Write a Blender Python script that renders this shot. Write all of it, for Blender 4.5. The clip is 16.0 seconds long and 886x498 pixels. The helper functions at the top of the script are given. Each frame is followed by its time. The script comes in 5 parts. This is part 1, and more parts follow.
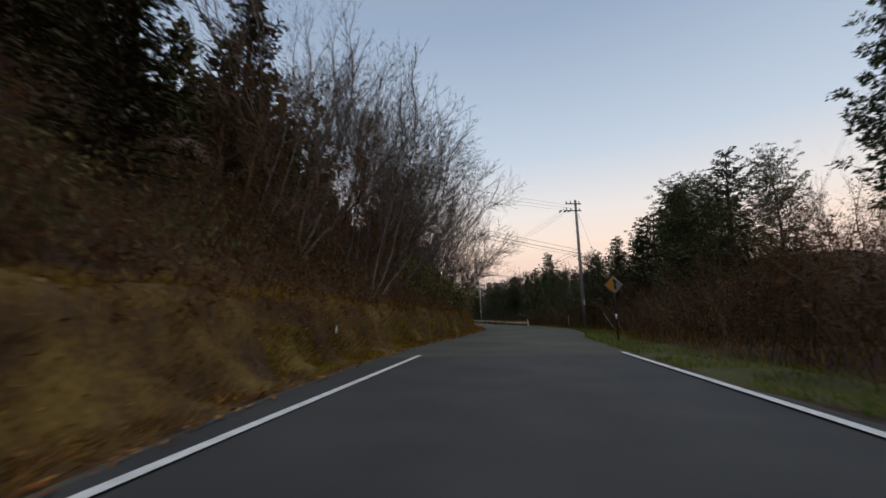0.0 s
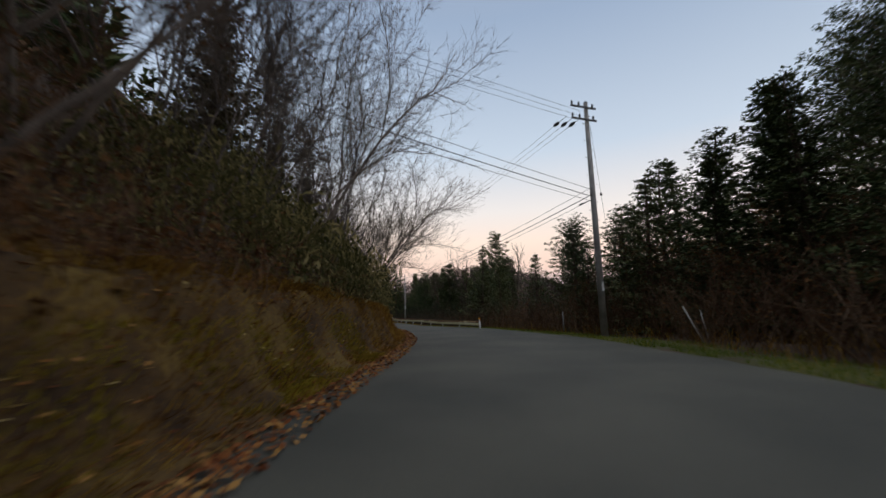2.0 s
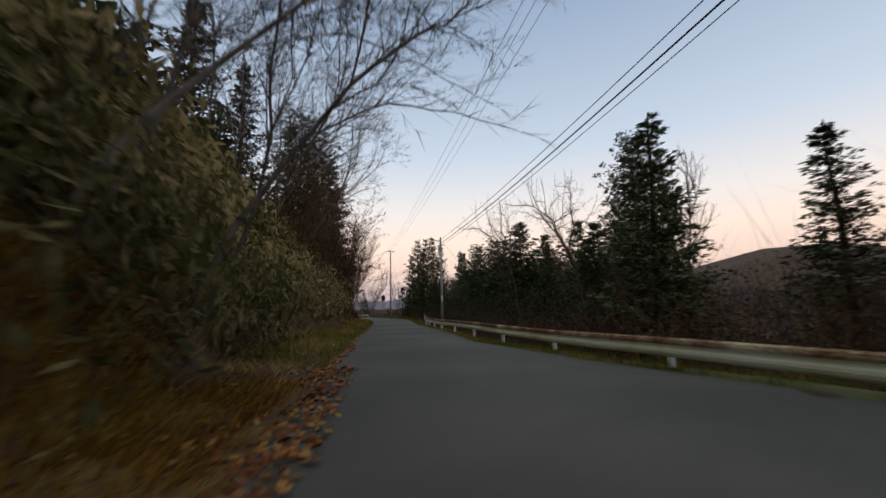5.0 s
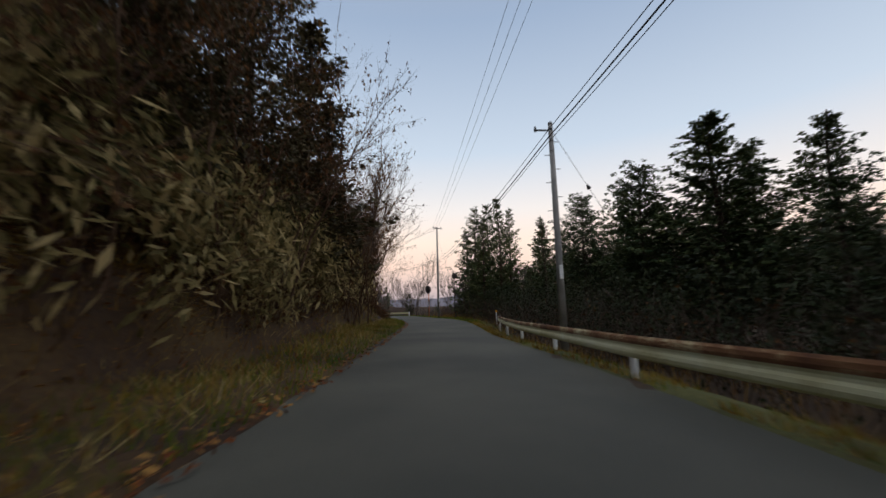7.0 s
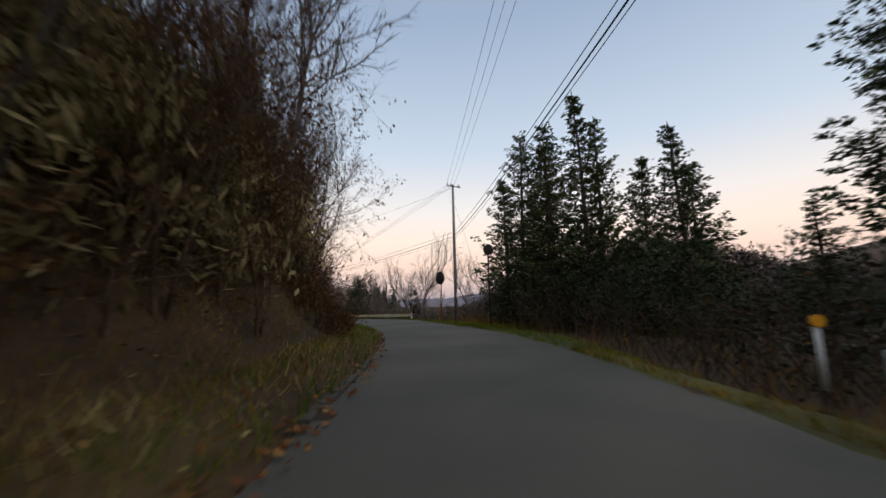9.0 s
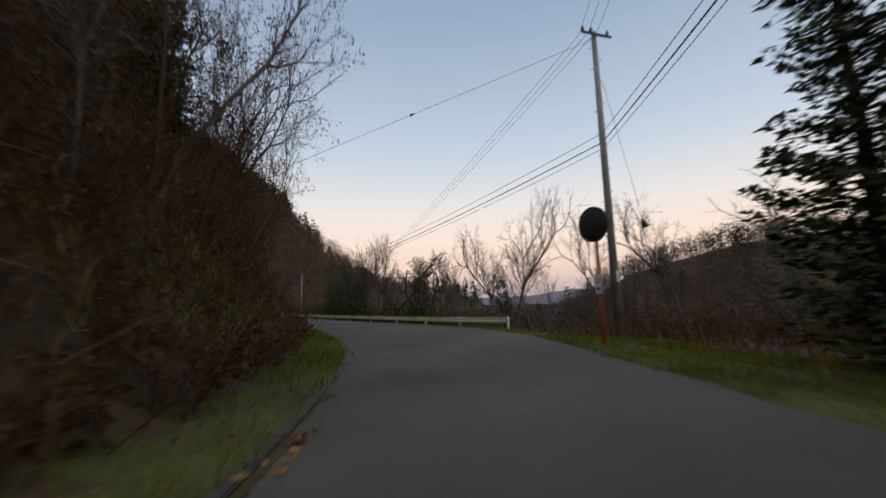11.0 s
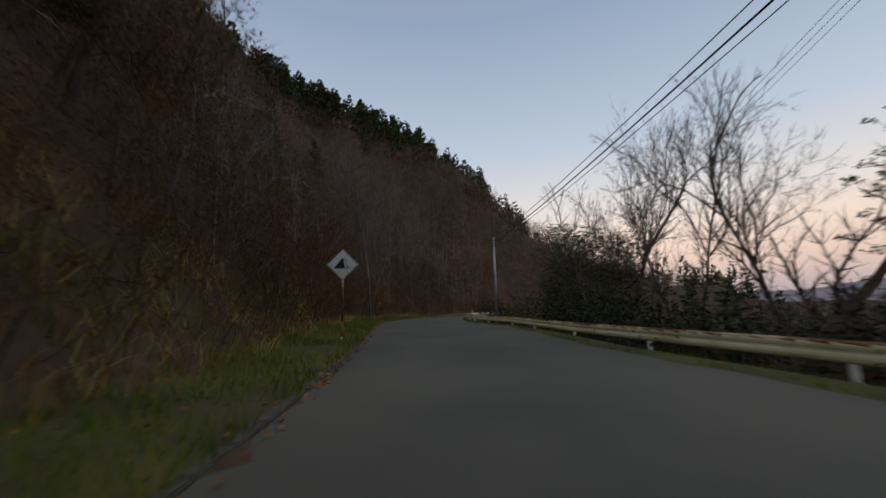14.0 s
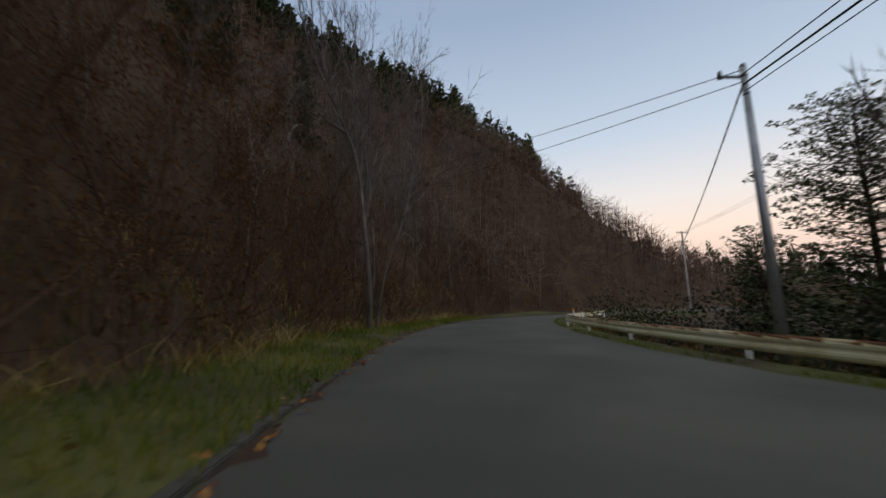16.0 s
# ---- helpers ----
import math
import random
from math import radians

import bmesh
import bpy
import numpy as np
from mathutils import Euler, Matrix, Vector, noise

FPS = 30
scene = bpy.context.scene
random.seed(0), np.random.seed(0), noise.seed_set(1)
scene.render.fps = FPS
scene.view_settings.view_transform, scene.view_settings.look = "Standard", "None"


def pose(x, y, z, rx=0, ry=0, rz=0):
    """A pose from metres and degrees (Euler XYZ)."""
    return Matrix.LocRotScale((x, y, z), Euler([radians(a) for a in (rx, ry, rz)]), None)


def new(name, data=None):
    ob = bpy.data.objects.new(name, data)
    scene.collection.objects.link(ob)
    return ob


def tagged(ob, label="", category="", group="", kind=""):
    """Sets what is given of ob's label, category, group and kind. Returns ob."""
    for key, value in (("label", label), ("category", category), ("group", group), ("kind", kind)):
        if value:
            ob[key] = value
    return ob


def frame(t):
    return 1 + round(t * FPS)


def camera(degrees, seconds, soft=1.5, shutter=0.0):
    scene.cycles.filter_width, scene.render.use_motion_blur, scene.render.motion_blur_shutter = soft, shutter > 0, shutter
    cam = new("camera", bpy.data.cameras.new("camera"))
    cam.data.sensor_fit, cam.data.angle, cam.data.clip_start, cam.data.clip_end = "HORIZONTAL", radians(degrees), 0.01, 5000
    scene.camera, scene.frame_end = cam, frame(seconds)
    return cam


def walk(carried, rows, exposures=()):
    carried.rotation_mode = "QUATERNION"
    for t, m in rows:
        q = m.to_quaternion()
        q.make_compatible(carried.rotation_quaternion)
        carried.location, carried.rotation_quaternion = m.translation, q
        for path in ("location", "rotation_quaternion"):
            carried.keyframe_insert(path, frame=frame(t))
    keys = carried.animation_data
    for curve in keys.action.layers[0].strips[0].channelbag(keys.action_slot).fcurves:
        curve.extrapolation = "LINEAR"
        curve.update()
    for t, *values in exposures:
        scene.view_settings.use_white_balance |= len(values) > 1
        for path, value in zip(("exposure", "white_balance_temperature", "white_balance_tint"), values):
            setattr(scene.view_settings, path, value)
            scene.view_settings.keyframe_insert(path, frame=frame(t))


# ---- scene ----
# ---------------- camera and drive ----------------
cam = camera(96.48, 16.0, soft=1.5, shutter=0.3)
ROLL = -1.38
ROWS = [  # seconds, x, y, z, pitch up, heading to the left
    (0.0, 0.00, 0.00, 1.02, 9.17, 6.91), (0.5, -0.58, 4.64, 0.96, 9.01, 2.61),
    (1.0, -0.84, 9.28, 0.89, 8.87, -0.69), (1.5, -0.88, 13.90, 0.83, 8.76, -2.67),
    (2.0, -0.79, 18.50, 0.76, 8.67, -4.13), (2.5, -0.61, 23.07, 0.68, 8.60, -5.16),
    (3.0, -0.37, 27.62, 0.59, 8.50, -5.35), (3.5, -0.16, 32.16, 0.50, 8.42, -4.30),
    (4.0, -0.08, 36.69, 0.42, 8.49, -2.37), (4.5, -0.18, 41.25, 0.36, 8.53, 0.17),
    (5.0, -0.49, 45.82, 0.32, 8.58, 3.02), (5.5, -1.04, 50.43, 0.28, 8.63, 5.76),
    (6.0, -1.79, 55.04, 0.23, 8.63, 7.92), (6.5, -2.68, 59.64, 0.18, 8.49, 9.27),
    (7.0, -3.66, 64.22, 0.13, 8.39, 10.15), (7.5, -4.69, 68.78, 0.08, 8.25, 10.58),
    (8.0, -5.74, 73.33, 0.06, 8.29, 10.86), (8.5, -6.82, 77.87, 0.06, 8.37, 11.06),
    (9.0, -7.92, 82.43, 0.08, 8.43, 11.47), (9.5, -9.08, 86.99, 0.11, 8.47, 12.65),
    (10.0, -10.39, 91.53, 0.13, 8.50, 15.00), (10.5, -11.94, 96.01, 0.13, 8.48, 18.63),
    (11.0, -13.80, 100.37, 0.12, 8.40, 23.16), (11.5, -16.02, 104.56, 0.11, 8.27, 27.86),
    (12.0, -18.59, 108.56, 0.11, 8.18, 33.04), (12.5, -21.52, 112.28, 0.10, 8.24, 38.74),
    (13.0, -24.80, 115.69, 0.10, 8.38, 44.21), (13.5, -28.35, 118.79, 0.10, 8.69, 48.82),
    (14.0, -32.11, 121.61, 0.11, 8.90, 52.57), (14.5, -36.02, 124.21, 0.15, 8.89, 55.36),
    (15.0, -40.02, 126.64, 0.19, 8.81, 57.11), (15.5, -44.05, 128.98, 0.25, 8.61, 57.84),
    (16.0, -48.09, 131.31, 0.30, 8.54, 57.51),
]
EXPOSURES = ((0.0, 0.04), (1.0, 0.10), (3.0, 0.12), (6.0, 0.16), (8.0, 0.18), (10.5, 0.12), (12.0, -0.16), (13.5, -0.14), (14.5, -0.02), (16.0, 0.08))
walk(cam, [(t, pose(x, y, z, 90 + p, 0, h) @ pose(0, 0, 0, 0, 0, ROLL)) for t, x, y, z, p, h in ROWS], EXPOSURES)
EYE_HEIGHT = 1.02

# ---------------- world and light ----------------
world = bpy.data.worlds.new("dusk_sky")
scene.world = world
world.use_nodes = True
wn, wl = world.node_tree.nodes, world.node_tree.links
wn.clear()
w_out = wn.new("ShaderNodeOutputWorld")
w_bg = wn.new("ShaderNodeBackground")
w_sky = wn.new("ShaderNodeTexSky")
w_sky.sky_type, w_sky.sun_disc = "NISHITA", False
w_sky.sun_elevation, w_sky.sun_rotation = radians(2.0), radians(160)
w_co = wn.new("ShaderNodeTexCoord")
w_sep = wn.new("ShaderNodeSeparateXYZ")
w_ramp = wn.new("ShaderNodeValToRGB")
for pos, col in ((0.0, (0.36, 0.35, 0.41, 1)), (0.05, (0.60, 0.47, 0.48, 1)), (0.10, (0.84, 0.61, 0.53, 1)), (0.16, (0.91, 0.72, 0.62, 1)), (0.235, (0.80, 0.74, 0.72, 1)),
                 (0.37, (0.52, 0.60, 0.71, 1)), (0.62, (0.30, 0.385, 0.53, 1)), (0.80, (0.28, 0.32, 0.415, 1)), (1.0, (0.26, 0.295, 0.37, 1))):
    e = w_ramp.color_ramp.elements.new(pos)
    e.color = col
w_ramp.color_ramp.elements.remove(w_ramp.color_ramp.elements[0])
w_ramp.color_ramp.elements.remove(w_ramp.color_ramp.elements[-1])
w_mul = wn.new("ShaderNodeMix")
w_mul.data_type, w_mul.blend_type = "RGBA", "ADD"
w_mul.inputs["Factor"].default_value = 0.03
wl.new(w_co.outputs["Generated"], w_sep.inputs[0])
wl.new(w_sep.outputs["Z"], w_ramp.inputs[0])
wl.new(w_ramp.outputs[0], w_mul.inputs["A"])
wl.new(w_sky.outputs[0], w_mul.inputs["B"])
w_dot = wn.new("ShaderNodeVectorMath")
w_dot.operation = "DOT_PRODUCT"
w_dot.inputs[1].default_value = (-0.36, 0.93, 0.0)
w_map = wn.new("ShaderNodeMapRange")
w_map.interpolation_type = "SMOOTHSTEP"
for key, value in zip(("From Min", "From Max", "To Min", "To Max"), (-0.7, 0.3, 1.30, 1.0)):
    w_map.inputs[key].default_value = value
wl.new(w_co.outputs["Generated"], w_dot.inputs[0])
wl.new(w_dot.outputs["Value"], w_map.inputs["Value"])
wl.new(w_map.outputs["Result"], w_bg.inputs[1])
wl.new(w_mul.outputs["Result"], w_bg.inputs[0])
wl.new(w_bg.outputs[0], w_out.inputs[0])
sun = new("sun", bpy.data.lights.new("sun", "SUN"))
sun.data.energy, sun.data.angle, sun.data.color = 0.16, radians(40), (1.0, 0.80, 0.66)
sun.rotation_euler = (radians(68), 0, radians(20))

# ---------------- materials ----------------
def material(name, colours, rough=0.8, scale=6.0, fine=60.0, bump=0.3, metal=0.0, island=0.0, obj=0.0, coord="Object", thin=0.0):
    """colours: two or three base colours, mixed by noise at two scales and, where asked, by piece and by object."""
    m = bpy.data.materials.new(name)
    m.use_nodes = True
    n, l = m.node_tree.nodes, m.node_tree.links
    b = n["Principled BSDF"]
    b.inputs["Roughness"].default_value, b.inputs["Metallic"].default_value = rough, metal
    b.inputs["Specular IOR Level"].default_value = 0.12 if island else 0.4
    co = n.new("ShaderNodeTexCoord")
    def tex(s, detail=4):
        t = n.new("ShaderNodeTexNoise")
        t.inputs["Scale"].default_value, t.inputs["Detail"].default_value = s, detail
        l.new(co.outputs[coord], t.inputs["Vector"])
        return t.outputs["Fac"]
    def math_node(op, a, c):
        q = n.new("ShaderNodeMath")
        q.operation = op
        for i, v in enumerate((a, c)):
            if isinstance(v, float):
                q.inputs[i].default_value = v
            else:
                l.new(v, q.inputs[i])
        return q.outputs[0]
    big, small = tex(scale), tex(fine, 3)
    f = math_node("ADD", math_node("MULTIPLY", big, 0.65), math_node("MULTIPLY", small, 0.35))
    f = math_node("ADD", math_node("MULTIPLY", math_node("SUBTRACT", f, 0.5), 2.4), 0.5)
    if island:
        g = n.new("ShaderNodeNewGeometry")
        f = math_node("ADD", f, math_node("MULTIPLY", math_node("SUBTRACT", g.outputs["Random Per Island"], 0.5), island))
    if obj:
        g = n.new("ShaderNodeObjectInfo")
        f = math_node("ADD", f, math_node("MULTIPLY", math_node("SUBTRACT", g.outputs["Random"], 0.5), obj))
    r = n.new("ShaderNodeValToRGB")
    r.color_ramp.elements[0].color = (*colours[0], 1)
    r.color_ramp.elements[1].color = (*colours[-1], 1)
    r.color_ramp.elements[0].position, r.color_ramp.elements[1].position = 0.15, 0.85
    if len(colours) > 2:
        e = r.color_ramp.elements.new(0.5)
        e.color = (*colours[1], 1)
    l.new(f, r.inputs[0])
    l.new(r.outputs[0], b.inputs["Base Color"])
    if bump:
        q = n.new("ShaderNodeBump")
        q.inputs["Strength"].default_value, q.inputs["Distance"].default_value = bump, 0.02
        l.new(small, q.inputs["Height"])
        l.new(q.outputs[0], b.inputs["Normal"])
    if thin:      # leaves let some light through
        tr, mx = n.new("ShaderNodeBsdfTranslucent"), n.new("ShaderNodeMixShader")
        mx.inputs[0].default_value = thin
        l.new(r.outputs[0], tr.inputs["Color"])
        l.new(b.outputs[0], mx.inputs[1])
        l.new(tr.outputs[0], mx.inputs[2])
        l.new(mx.outputs[0], n["Material Output"].inputs[0])
    return m

M_ASPHALT = material("asphalt", [(0.046, 0.046, 0.036), (0.070, 0.067, 0.052), (0.098, 0.092, 0.070)], 0.85, 0.35, 90, 0.35)
M_PATCH = material("newer_asphalt", [(0.030, 0.030, 0.030), (0.042, 0.042, 0.041), (0.055, 0.054, 0.052)], 0.8, 0.7, 90, 0.3)
M_PAINT = material("road_paint", [(0.55, 0.55, 0.53), (0.8, 0.8, 0.78)], 0.7, 5, 80, 0.1)
M_SOIL = material("soil_and_litter", [(0.027, 0.013, 0.007), (0.051, 0.028, 0.012), (0.078, 0.048, 0.022)], 0.95, 0.35, 5, 0.6)
M_DRYTURF = material("dry_bank_turf", [(0.030, 0.014, 0.006), (0.060, 0.030, 0.009), (0.095, 0.058, 0.017)], 0.95, 0.6, 12, 0.8)
M_BANK = material("cut_bank_turf", [(0.029, 0.013, 0.003), (0.076, 0.039, 0.008), (0.162, 0.102, 0.017)], 0.95, 1.1, 14, 0.9)
M_BANKGRASS = material("bank_grass", [(0.076, 0.030, 0.006), (0.192, 0.100, 0.016), (0.352, 0.224, 0.040)], 0.85, 0.9, 8, 0, island=0.8, thin=0.4)
M_MOSS = material("yellow_moss", [(0.10, 0.075, 0.008), (0.21, 0.165, 0.014), (0.34, 0.27, 0.03)], 0.9, 0.8, 10, 0, island=0.6, thin=0.4)
M_TURF = material("mossy_turf", [(0.042, 0.028, 0.010), (0.056, 0.056, 0.011), (0.10, 0.095, 0.020)], 0.95, 0.5, 14, 0.6)
M_LEAFLITTER = material("fallen_leaves", [(0.10, 0.030, 0.010), (0.22, 0.075, 0.022), (0.32, 0.17, 0.05)], 0.85, 2, 30, 0.0, island=0.9)
M_GRASS_GREEN = material("green_grass", [(0.056, 0.099, 0.009), (0.112, 0.157, 0.015), (0.235, 0.207, 0.034)], 0.8, 0.5, 8, 0, island=0.7, thin=0.4)
M_GRASS_DRY = material("dry_grass", [(0.11, 0.042, 0.007), (0.24, 0.12, 0.018), (0.38, 0.24, 0.045)], 0.8, 0.5, 8, 0, island=0.8, thin=0.4)
M_STRAW = material("straw_grass", [(0.24, 0.14, 0.035), (0.40, 0.28, 0.09), (0.56, 0.44, 0.19)], 0.8, 0.5, 8, 0, island=0.8, thin=0.4)
M_SASA = material("bamboo_grass_leaf", [(0.155, 0.125, 0.048), (0.320, 0.252, 0.105), (0.560, 0.430, 0.205)], 0.7, 0.6, 10, 0, island=0.7, thin=0.45)
M_SASA_GREEN = material("green_bamboo_grass_leaf", [(0.046, 0.047, 0.015), (0.100, 0.092, 0.031), (0.260, 0.212, 0.092)], 0.7, 0.6, 10, 0, island=0.7, thin=0.45)
M_TWIG = material("brush_twig", [(0.049, 0.025, 0.013), (0.090, 0.050, 0.029), (0.151, 0.100, 0.061)], 0.9, 0.4, 10, 0, island=0.5)
M_DEADLEAF = material("dead_leaf", [(0.061, 0.025, 0.009), (0.119, 0.054, 0.020), (0.202, 0.109, 0.043)], 0.85, 0.4, 10, 0, island=0.7, thin=0.4)
M_BARK = material("grey_bark", [(0.055, 0.044, 0.036), (0.105, 0.085, 0.070), (0.18, 0.15, 0.125)], 0.9, 2, 40, 0.5, obj=0.4)
M_PALEBARK = material("pale_bark", [(0.117, 0.097, 0.078), (0.204, 0.175, 0.146), (0.311, 0.272, 0.233)], 0.9, 2, 40, 0.4, obj=0.4)
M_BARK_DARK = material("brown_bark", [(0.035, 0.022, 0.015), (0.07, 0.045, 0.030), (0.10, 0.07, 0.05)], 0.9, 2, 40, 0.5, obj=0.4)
M_NEEDLE = material("conifer_needles", [(0.0287, 0.0475, 0.0187), (0.0600, 0.0800, 0.0300), (0.1075, 0.1150, 0.0425)], 0.7, 0.6, 10, 0, island=0.5, obj=0.4)
M_NEEDLE_BROWN = material("winter_brown_needles", [(0.036, 0.034, 0.017), (0.074, 0.064, 0.032), (0.13, 0.105, 0.055)], 0.8, 0.6, 10, 0, island=0.5, obj=0.5)
M_NEEDLE_FAR = material("far_conifer_needles", [(0.024, 0.042, 0.017), (0.050, 0.072, 0.026), (0.085, 0.10, 0.038)], 0.8, 0.05, 1, 0, island=0.6)
M_TWIG_FAR = material("far_twigs", [(0.078, 0.047, 0.034), (0.148, 0.097, 0.071), (0.246, 0.180, 0.139)], 0.9, 0.05, 1, 0, island=0.6)
# darker version of far_twigs, with the unlit hillside's shade put into the colour
M_TWIG_FAR_SHADED = material("far_twigs_shaded", [(0.040, 0.031, 0.028), (0.070, 0.056, 0.050), (0.12, 0.10, 0.092)], 0.9, 0.05, 1, 0, island=0.6)
M_EVERGREEN = material("evergreen_leaf", [(0.011, 0.016, 0.006), (0.019, 0.026, 0.010), (0.036, 0.042, 0.017)], 0.75, 0.8, 10, 0, island=0.6)
M_CONCRETE = material("pole_concrete", [(0.16, 0.15, 0.14), (0.24, 0.23, 0.215), (0.32, 0.31, 0.29)], 0.85, 1.5, 50, 0.2)
M_STEEL = material("galvanised_steel", [(0.28, 0.29, 0.30), (0.42, 0.43, 0.44)], 0.5, 4, 40, 0.05, metal=0.7)
M_DARKSTEEL = material("dark_fittings", [(0.03, 0.03, 0.032), (0.07, 0.07, 0.07)], 0.6, 10, 60, 0.05)
M_CABLE = material("black_cable", [(0.012, 0.012, 0.013), (0.022, 0.022, 0.023)], 0.6, 1, 20, 0)
M_RAIL = material("weathered_white_rail", [(0.58, 0.52, 0.27), (0.76, 0.73, 0.46), (0.84, 0.82, 0.62)], 0.55, 1.2, 25, 0.05)
M_RUST = material("rusty_rail_top", [(0.06, 0.018, 0.006), (0.20, 0.085, 0.030), (0.66, 0.58, 0.34)], 0.85, 1.2, 30, 0.3)
M_WHITE = material("white_sign_face", [(0.62, 0.62, 0.60), (0.78, 0.78, 0.76)], 0.45, 3, 30, 0)
M_WORN = material("worn_sign_face", [(0.22, 0.21, 0.19), (0.44, 0.42, 0.39)], 0.6, 3, 30, 0)
M_AMBER = material("faded_amber", [(0.45, 0.20, 0.02), (0.62, 0.33, 0.05)], 0.5, 3, 30, 0)
M_BLACK = material("black_print", [(0.012, 0.012, 0.012), (0.02, 0.02, 0.02)], 0.5, 3, 30, 0)
M_ORANGE = material("orange_paint", [(0.42, 0.10, 0.02), (0.62, 0.17, 0.03)], 0.55, 4, 40, 0.05)
M_BLUE = material("blue_print", [(0.03, 0.09, 0.25), (0.05, 0.13, 0.32)], 0.5, 4, 40, 0)
M_MIRRORBACK = material("dark_mirror_back", [(0.018, 0.013, 0.012), (0.036, 0.024, 0.021)], 0.7, 4, 40, 0.1)
M_REFLECTOR = material("amber_reflector", [(0.75, 0.32, 0.02), (0.9, 0.45, 0.04)], 0.25, 10, 60, 0)
M_KERB = material("kerb_concrete", [(0.045, 0.041, 0.032), (0.083, 0.075, 0.060)], 0.9, 2, 40, 0.4)
m_mirror = bpy.data.materials.new("mirror_glass")
m_mirror.use_nodes = True
m_mirror.node_tree.nodes["Principled BSDF"].inputs["Metallic"].default_value = 1.0
m_mirror.node_tree.nodes["Principled BSDF"].inputs["Roughness"].default_value = 0.03

# ---------------- mesh helpers ----------------
def tri_mesh(name, v, t, mats, mi=None, smooth=False):
    """A mesh from arrays of corners and triangles."""
    v, t = np.asarray(v, np.float32), np.asarray(t, np.int32)
    me = bpy.data.meshes.new(name)
    me.vertices.add(len(v))
    me.vertices.foreach_set("co", v.ravel())
    me.loops.add(t.size)
    me.loops.foreach_set("vertex_index", t.ravel())
    me.polygons.add(len(t))
    me.polygons.foreach_set("loop_start", np.arange(len(t), dtype=np.int32) * 3)
    for m in mats:
        me.materials.append(m)
    if mi is not None:
        me.polygons.foreach_set("material_index", np.asarray(mi, np.int32))
    me.polygons.foreach_set("use_smooth", np.full(len(t), smooth))
    me.update(calc_edges=True)
    return me

def part(name, data, parent, label="", m=None):
    ob = new(name, data)
    ob.parent = parent
    if m is not None:
        ob.matrix_basis = m
    return tagged(ob, label)

def bm_mesh(name, bm, mat):
    me = bpy.data.meshes.new(name)
    bm.to_mesh(me)
    bm.free()
    me.materials.append(mat)
    return me

def box(sx, sy, sz, at=(0, 0, 0), bevel=0.0):
    bm = bmesh.new()
    bmesh.ops.create_cube(bm, size=1, matrix=Matrix.Translation(at) @ Matrix.Diagonal((sx, sy, sz, 1)))
    if bevel:
        bmesh.ops.bevel(bm, geom=bm.edges[:], offset=bevel, segments=2, affect="EDGES")
    return bm

def rod(r0, r1, length, at=(0, 0, 0), axis="Z", n=14):
    bm = bmesh.new()
    turn = {"Z": Matrix(), "X": Matrix.Rotation(radians(90), 4, "Y"), "Y": Matrix.Rotation(radians(-90), 4, "X")}[axis]
    bmesh.ops.create_cone(bm, cap_ends=True, segments=n, radius1=r0, radius2=r1, depth=length, matrix=Matrix.Translation(at) @ turn @ Matrix.Translation((0, 0, length / 2)))
    for f in bm.faces:
        f.smooth = len(f.verts) == 4
    return bm

def tubes(p0, p1, r0, r1, sides=3):
    """Many tapered sticks at once."""
    p0, p1 = np.asarray(p0, float), np.asarray(p1, float)
    d = p1 - p0
    d /= np.linalg.norm(d, axis=1, keepdims=True) + 1e-9
    up = np.where(np.abs(d[:, 2:3]) > 0.9, [[1.0, 0, 0]], [[0, 0, 1.0]])
    a = np.cross(d, up)
    a /= np.linalg.norm(a, axis=1, keepdims=True) + 1e-9
    b = np.cross(d, a)
    n, k = len(p0), sides
    ang = np.arange(k) * 2 * np.pi / k
    ring = a[:, None, :] * np.cos(ang)[None, :, None] + b[:, None, :] * np.sin(ang)[None, :, None]
    v = np.concatenate([p0[:, None] + ring * np.reshape(r0, (-1, 1, 1)), p1[:, None] + ring * np.reshape(r1, (-1, 1, 1))], 1).reshape(-1, 3)
    i = np.arange(k)
    j = (i + 1) % k
    t = np.concatenate([np.stack([i, j, j + k], 1), np.stack([i, j + k, i + k], 1)])
    t = (t[None] + (np.arange(n) * 2 * k)[:, None, None]).reshape(-1, 3)
    return v, t

def leaves(c, d, nrm, length, width):
    """Many small pointed leaves at once: a folded diamond each."""
    c, d, nrm = (np.asarray(q, float) for q in (c, d, nrm))
    d = d / (np.linalg.norm(d, axis=1, keepdims=True) + 1e-9)
    s = np.cross(d, nrm)
    s /= np.linalg.norm(s, axis=1, keepdims=True) + 1e-9
    length, width = np.reshape(length, (-1, 1)), np.reshape(width, (-1, 1))
    v = np.stack([c, c + d * length * 0.45 + s * width, c + d * length, c + d * length * 0.45 - s * width], 1).reshape(-1, 3)
    t = (np.array([[0, 1, 2], [0, 2, 3]])[None] + (np.arange(len(c)) * 4)[:, None, None]).reshape(-1, 3)
    return v, t

